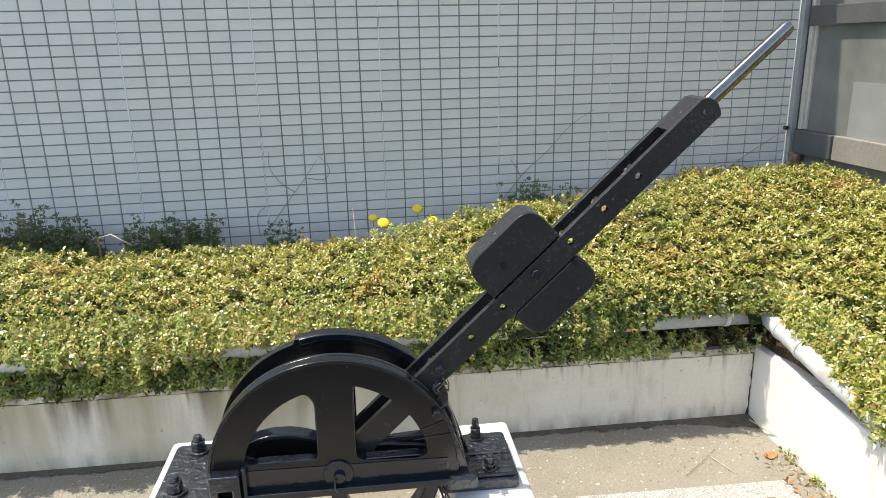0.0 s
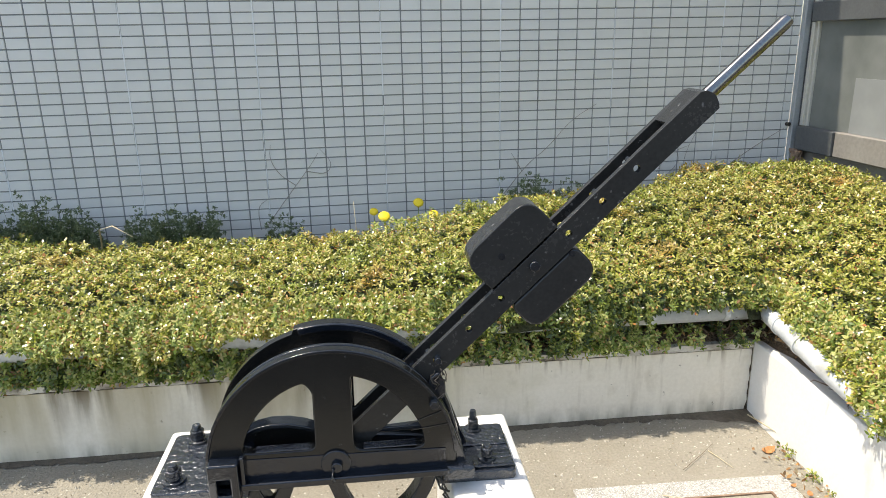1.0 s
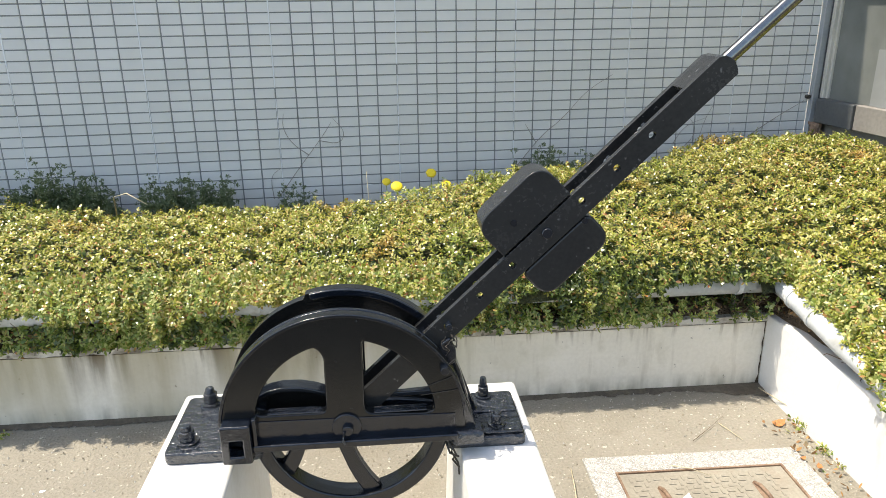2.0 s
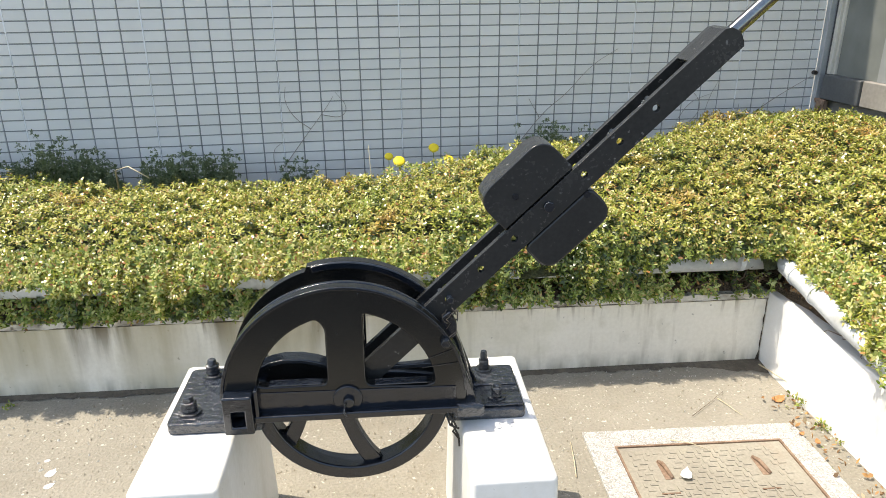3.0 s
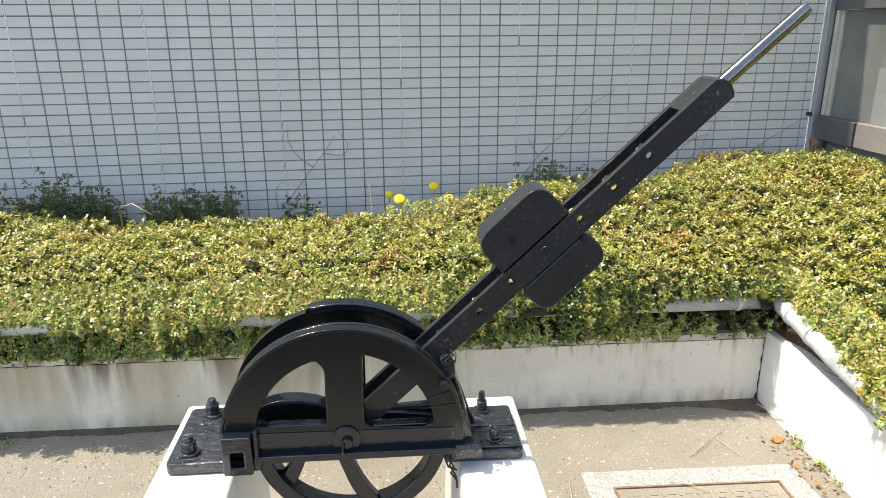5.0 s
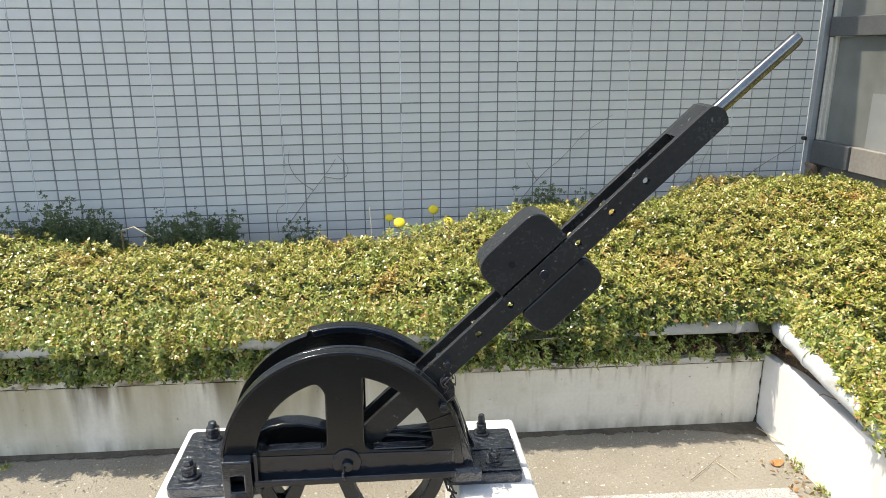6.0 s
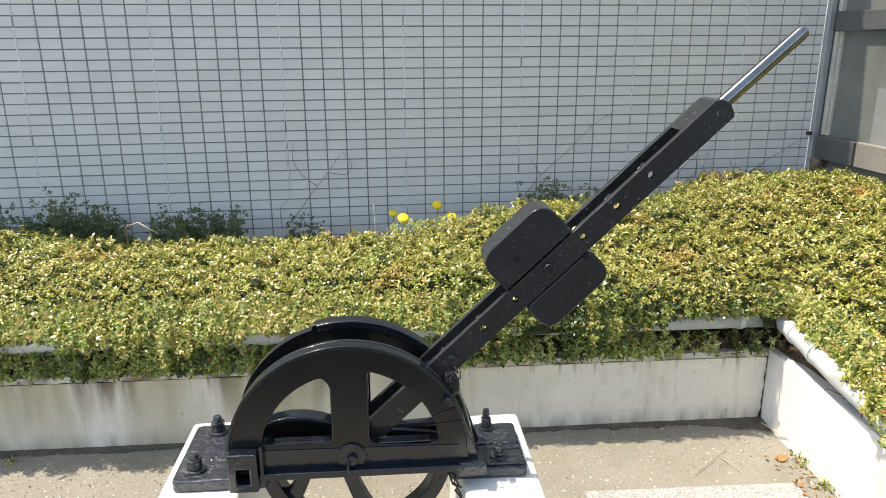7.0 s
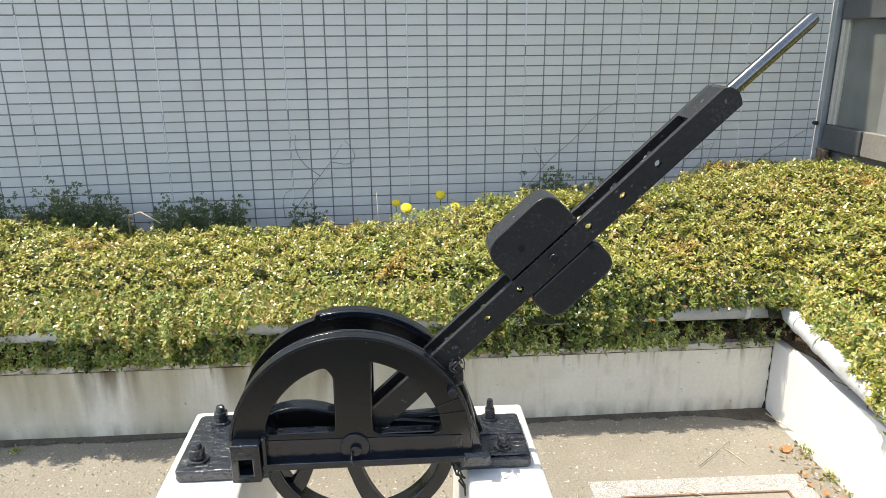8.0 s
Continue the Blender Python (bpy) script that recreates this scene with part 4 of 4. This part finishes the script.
# sprigs that grow out below the pipe and trail over the coping
for _ in range(640):
    a = r.uniform(-4.1, -0.03)
    dens = 0.55 * noise.noise(Vector((a * 2.3, 5, 0))) + (1.0 if a < -1.15 else 0.7 if a < -0.5 else 0.45)
    if r.random() > dens:
        continue
    tall = (0.105 if a < -1.15 else 0.08 if a < -0.5 else 0.05) * r.uniform(0.5, 1.2)
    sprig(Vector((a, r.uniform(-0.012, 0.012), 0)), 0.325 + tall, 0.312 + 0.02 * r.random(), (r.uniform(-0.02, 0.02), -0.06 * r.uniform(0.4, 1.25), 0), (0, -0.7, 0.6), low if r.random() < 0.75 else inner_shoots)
leaf_cloud("leaves", shoots, leaf_mat, hedge, 0.016, 8, 1, whorl=(0.05, 0.9))
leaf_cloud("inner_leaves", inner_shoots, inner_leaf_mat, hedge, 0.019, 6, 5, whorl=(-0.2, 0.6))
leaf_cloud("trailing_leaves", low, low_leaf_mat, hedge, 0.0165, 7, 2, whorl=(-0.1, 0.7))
# dry leaves caught under the pipe
fallen = []
for _ in range(900):
    if r.random() < 0.5:
        b = -1.2 * r.random() ** 1.5
        q = CORNER @ Vector((0.004 + 0.05 * min(1.0, -b / 0.4) + 0.1 * r.random() ** 1.3, b, 0.312 + 0.045 * r.random()))
    elif r.random() < 0.16:
        b = -0.25 - 0.6 * r.random()
        q = CORNER @ Vector((-0.04 - 0.1 * r.random() ** 2, b, 0.012))
    else:
        q = CORNER @ Vector((r.uniform(-3.2, 0.0), 0.012 + 0.07 * r.random(), 0.322 + 0.03 * r.random()))
    fallen.append((tuple(q), (r.uniform(-0.4, 0.4), r.uniform(-0.4, 0.2), 1.0)))
dry = thing("leaf_litter", "orange-brown dry leaves caught along the planter edge", "leaf litter", kind="stuff")
leaf_cloud("fallen_leaves", fallen, litter_leaf_mat, dry, 0.021, 1, 9, 1.6, 0.6)
# bare twigs at the front edge
tw = bmesh.new()
for k in range(130):
    if k < 95:
        p = CORNER @ Vector((r.uniform(-3.6, 0.05), r.uniform(-0.03, 0.05), 0.31 + 0.05 * r.random()))
        lean = Vector((r.uniform(-0.6, 0.6), -0.35, r.uniform(-0.2, 0.7)))
    else:
        p = CORNER @ Vector((r.uniform(-0.02, 0.05), r.uniform(-1.5, 0.0), 0.31 + 0.05 * r.random()))
        lean = Vector((-0.4, r.uniform(-0.6, 0.6), r.uniform(-0.2, 0.7)))
    pts = [p.copy()]
    for i in range(4):
        p = p + lean * 0.025 + Vector((r.uniform(-1, 1), r.uniform(-1, 1), r.uniform(-1, 1))) * 0.01
        pts.append(p.copy())
    tube(tw, pts, 0.0022, 5, 0.0009)
tagged(part("twig_growth", tw, twig_mat, hedge), kind="stuff")


# ---- weeds, vines and flowers at the foot of the tiled wall ----
def weed(x, y, width, height, n, seed, label):
    rr = random.Random(seed)
    ob = thing("weed", label, "weed", Matrix.Translation((x, y, 0.285)), group="weeds along the tiled wall")
    st, sh = bmesh.new(), []
    for k in range(int(n * 1.5)):
        p = Vector((rr.gauss(0, width / 2.6), rr.uniform(-0.09, 0.05), 0))
        h = 1.04 * height * rr.uniform(0.55, 1.0) * max(0.45, 1 - abs(p.x) / width * 0.7)
        lean = Vector((rr.uniform(-0.25, 0.25), rr.uniform(-0.25, 0.1), 1)) * h / 7
        pts = [p.copy()]
        for i in range(7):
            p = p + lean + Vector((rr.uniform(-1, 1), rr.uniform(-1, 0.4), 0)) * 0.008
            p.y = min(p.y, 3.585 - y)
            pts.append(p.copy())
            if i > 1:
                for _ in range(4):
                    sh.append((tuple(p + Vector((rr.uniform(-1, 1), rr.uniform(-1, 0.2), rr.uniform(-0.5, 1))) * 0.02), (rr.uniform(-1, 1), -0.4, 0.6)))
        tube(st, pts, 0.0016, 4, 0.0006)
    tagged(part("stem", st, stem_mat, ob), kind="stuff")
    leaf_cloud("leaves", sh, weed_mat, ob, 0.0105, 13, seed, 1.2, 0.7)
    return ob


weed(-2.15, 3.46, 0.45, 0.40, 120, 21, "dark green bushy weed against the tiled wall")
weed(-1.85, 3.48, 0.28, 0.46, 90, 22, "tall dark green weed against the tiled wall")
weed(-1.66, 3.46, 0.26, 0.38, 70, 23, "dark green weed against the tiled wall")
weed(-1.3, 3.47, 0.2, 0.38, 85, 24, "bushy dark green weed behind the hedge")
weed(-1.12, 3.47, 0.2, 0.36, 75, 25, "bushy dark green weed behind the hedge")
weed(-0.72, 3.5, 0.16, 0.33, 16, 26, "thin sparse weed against the tiled wall")
weed(0.47, 3.47, 0.24, 0.45, 85, 27, "dark green weed rising over the hedge")
weed(0.62, 3.47, 0.18, 0.45, 40, 28, "dark green weed rising over the hedge")
weed(0.86, 3.5, 0.12, 0.42, 12, 29, "thin dark weed rising over the hedge")
weed(1.3, 3.5, 0.18, 0.45, 14, 30, "sparse dark weed beside the lever arm")


def vine(pts, label, rad=0.0022, mat=vine_mat):
    bm = bmesh.new()
    for line in pts:
        for _ in range(2):
            cut = [line[0]]
            for p, q in zip(line, line[1:]):
                cut += [(0.75 * p[0] + 0.25 * q[0], 0.75 * p[1] + 0.25 * q[1]), (0.25 * p[0] + 0.75 * q[0], 0.25 * p[1] + 0.75 * q[1])]
            line = cut + [line[-1]]
        tube(bm, [(x, 3.594, z) for x, z in line], rad, 5, rad * 0.4)
    return tagged(part("dry_vine", bm, mat), label, "vine", group="dry vines on the wall")


vine([((-0.83, 0.5), (-0.74, 0.62), (-0.66, 0.72), (-0.58, 0.82), (-0.54, 0.88)), ((-0.66, 0.72), (-0.74, 0.78), (-0.78, 0.86), (-0.77, 0.93)), ((-0.6, 0.79), (-0.5, 0.77), (-0.47, 0.83), (-0.53, 0.9)), ((-0.85, 0.5), (-0.86, 0.62), (-0.8, 0.66))], "thin forked dry vine clinging to grey tiles")
vine([((0.42, 0.62), (0.55, 0.78), (0.66, 0.86), (0.78, 1.0), (0.92, 1.08)), ((0.52, 0.74), (0.46, 0.84))], "thin dry vine slanting up the grey tiles")
vine([((1.32, 0.66), (1.42, 0.76), (1.36, 0.86), (1.24, 0.88)), ((1.42, 0.62), (1.44, 0.8), (1.5, 0.92)), ((1.28, 0.7), (1.34, 0.8), (1.46, 0.84))], "dark curling vine beside the lever arm", 0.0018)
vine([((1.62, 0.62), (1.625, 0.78)), ((1.7, 0.72), (1.85, 0.82), (2.02, 0.915))], "straight dry tendril reaching the wall corner", 0.0024)


def dandelion(x, y, z, r, seed, tilt):
    rr = random.Random(seed)
    ob = thing("dandelion", "yellow dandelion flower standing over the hedge", "flower", Matrix.Translation((x, y, 0.285)), group="dandelions")
    h = z - 0.285
    bm = bmesh.new()
    tube(bm, [(0.01, 0.01, 0), (0.004, 0.004, h * 0.5), (0, 0, h - 0.004)], 0.0022, 6)
    part("stem", bm, stem_mat, ob, smooth=True)
    bm = bmesh.new()
    bmesh.ops.create_uvsphere(bm, u_segments=18, v_segments=9, radius=r * 0.86, matrix=Matrix.Translation((0, 0, 0.009)) @ Matrix.Diagonal((1, 1, 0.36, 1)))
    for layer_i in range(2):
        for k in range(26):
            a = 2 * math.pi * k / 26 + layer_i * 0.3 + rr.uniform(-0.05, 0.05)
            R = r * (1 - 0.16 * layer_i) * rr.uniform(0.9, 1.05)
            dz = 0.004 + 0.004 * layer_i
            c, s = math.cos(a), math.sin(a)
            w = 0.0028
            vs = [bm.verts.new(Vector(p)) for p in ((0, 0, 0), (c * R * 0.6 - s * w, s * R * 0.6 + c * w, dz), (c * R, s * R, dz * 1.2), (c * R * 0.6 + s * w, s * R * 0.6 - c * w, dz))]
            bm.faces.new(vs)
    bm.transform(Matrix.Translation((0, 0, h)) @ Matrix.Rotation(radians(tilt), 4, "X"))
    part("flower_head", bm, petal, ob, "yellow petals")


dandelion(-0.25, 3.18, 0.632, 0.032, 1, 40)
dandelion(-0.071, 3.33, 0.655, 0.029, 2, 44)
dandelion(-0.015, 3.2, 0.625, 0.026, 3, 38)
dandelion(-0.29, 3.3, 0.628, 0.024, 4, 40)


def straw(pts, rad, label, mat=straw_mat):
    bm = bmesh.new()
    tube(bm, pts, rad, 6, rad * 0.5)
    return tagged(part("dry_stalk", bm, mat, smooth=True), label, "stalk", group="dry stalks")


straw([(-0.375, 3.25, 0.285), (-0.376, 3.25, 0.5), (-0.385, 3.25, 0.7)], 0.003, "pale upright dry stalk behind the hedge")
straw([(-1.5, 3.2, 0.285), (-1.48, 3.14, 0.655), (-1.42, 3.12, 0.675), (-1.33, 3.08, 0.63)], 0.004, "bent pale stalk lying over the hedge")
G0 = 0.006
straw([(0.50, 1.80, 0.016), (0.555, 1.77, 0.02), (0.60, 1.735, 0.014)], 0.0018, "dry straw lying across the manhole frame")
straw([(0.78, 2.02, G0), (0.795, 1.97, G0), (0.81, 1.91, G0)], 0.0017, "dry straw on the sandy ground")
straw([(0.64, 1.93, G0), (0.74, 2.0, G0), (0.82, 2.06, G0)], 0.0011, "thin brown twig on the sandy ground", twig_mat)
straw([(0.15, 1.68, G0), (0.165, 1.75, 0.012), (0.185, 1.85, G0)], 0.0022, "pale straw beside the pedestal")
straw([(1.04, 2.2, 0.02), (1.06, 2.06, 0.03), (1.07, 1.93, 0.012)], 0.0026, "yellowish stalk along the white wall")


def ground_weed(x, y, s, seed, label):
    rr = random.Random(seed)
    ob = thing("ground_weed", label, "weed", Matrix.Translation((x, y, 0)), group="weeds at the white wall")
    sh = [((rr.gauss(0, s * 0.4), rr.gauss(0, s * 0.5), rr.uniform(0.004, s * 0.7)), (rr.uniform(-1, 0.3), rr.uniform(-1, 1), 0.8)) for _ in range(26)]
    leaf_cloud("leaves", sh, low_leaf_mat, ob, s * 0.55, 2, seed, 0.8)


ground_weed(1.06, 1.95, 0.032, 51, "small green weed growing at the wall foot")
ground_weed(1.035, 1.8, 0.026, 52, "tuft of green weed in the wall joint")
ground_weed(1.045, 1.72, 0.02, 53, "tuft of green weed in the wall joint")
ground_weed(-1.72, 2.33, 0.02, 54, "tiny green weed at the planter foot")


def scrap(name, x, y, z, size, seed, mat, label, category, rz=0.0):
    rr = random.Random(seed)
    bm = bmesh.new()
    pts = [(math.cos(a) * size * (0.62 if i % 2 else 0.8) * (1 + 0.35 * math.cos(a)), math.sin(a) * size * 0.55) for i, a in enumerate([2 * math.pi * k / 14 for k in range(14)])]
    top = [bm.verts.new((u, v, 0.0035 + (0.25 * size * (u / size) ** 2 + rr.uniform(0, 0.003)) * (0.1 if name == "paint_spot" else 1))) for u, v in pts]
    bm.faces.new(top)
    bmesh.ops.triangulate(bm, faces=bm.faces[:])
    e = bmesh.ops.extrude_face_region(bm, geom=bm.faces[:])
    for g in e["geom"]:
        if isinstance(g, bmesh.types.BMVert):
            g.co.z -= 0.0012
    bmesh.ops.recalc_face_normals(bm, faces=bm.faces[:])
    ob = part(name, bm, mat)
    ob.matrix_world = pose(x, y, z, 0, 0, rz)
    return tagged(ob, label, category)


scrap("fallen_leaf", 0.985, 1.985, 0.0, 0.034, 1, dead_leaf, "orange-brown dry leaf on the sandy ground", "leaf", 15)
scrap("paper_scrap", 0.47, 1.625, 0.013, 0.03, 2, paper, "white scrap of paper on the manhole cover", "paper", 60)
scrap("fallen_leaf", 0.96, 1.72, 0.012, 0.016, 3, dead_leaf, "crumpled brown leaf beside the manhole", "leaf", 70)
scrap("fallen_leaf", 0.935, 1.77, 0.012, 0.014, 4, dead_leaf, "crumpled brown leaf beside the manhole", "leaf", 20)
scrap("paint_spot", -1.435, 1.93, -0.002, 0.026, 5, paper, "white paint splash on the sandy ground", "paint spot", 70)
scrap("paint_spot", -1.42, 1.87, -0.002, 0.02, 6, paper, "white paint splash on the sandy ground", "paint spot", 40)
scrap("paint_spot", -1.47, 2.0, -0.002, 0.012, 7, paper, "white paint splash on the sandy ground", "paint spot", 10)

# grit and pebbles
pv, pf = [], []
rp = random.Random(8)
for k in range(3600):
    x, y = rp.uniform(-2.2, 1.07), rp.uniform(1.1, 2.3)
    if 0.22 < x < 0.96 and y < 1.92:
        continue
    s = rp.choice((0.0018, 0.0024, 0.003, 0.0045)) * rp.uniform(0.7, 1.3)
    b = len(pv)
    for i in range(5):
        a = 2 * math.pi * i / 5 + rp.random()
        pv.append((x + math.cos(a) * s, y + math.sin(a) * s * 0.8, 0.0))
    pv.append((x, y, s * 0.8 + 0.003))
    for i in range(5):
        pf.append((b + i, b + (i + 1) % 5, b + 5))
tagged(mesh_object("grit", pv, pf, pebble_mat), "loose pale grit and pebbles on the ground", "grit", kind="stuff")

# ---- wall tiles: the nearest are pieces of their own, the rest one mesh ----
TW, TH = 0.0953, 0.046
full = tile_mesh("tile", TW, TH, tile_mat)
tv, tf = [], []
rt = random.Random(2)
for j in range(-52, 25):
    for i in range(-26, 35):
        x0, x1 = 0.1 * (i - 14), min(0.1 * (i - 13), WALL_R + 0.003)
        cx, cz = (x0 + x1) / 2, ROW0 - 0.05 * j - 0.025
        w = x1 - x0 - 0.0047
        if w < 0.01 or cz < 0.28:
            continue
        dy = rt.uniform(-0.0006, 0.0006)
        if -0.9 < cx < 1.1 and 0.8 < cz < 1.555:
            ob = new("tile", full)
            ob.parent = wall
            ob.location = (cx, WALL_Y + dy, cz)
            ob.rotation_euler = (rt.gauss(0, 0.006), 0, rt.gauss(0, 0.004))
        else:
            b = len(tv)
            for yy, k in ((WALL_Y + 0.006, 0.0), (WALL_Y - 0.0015 + dy, 0.0015)):
                for sx, sz in ((-1, -1), (1, -1), (1, 1), (-1, 1)):
                    tv.append((cx + sx * (w / 2 - k), yy, cz + sz * (TH / 2 - k)))
            tf += [(b + 4, b + 5, b + 6, b + 7), (b, b + 1, b + 5, b + 4), (b + 1, b + 2, b + 6, b + 5), (b + 2, b + 3, b + 7, b + 6), (b + 3, b, b + 4, b + 7)]
tagged(mesh_object("tile_field", tv, tf, tile_rest_mat, wall), kind="stuff")
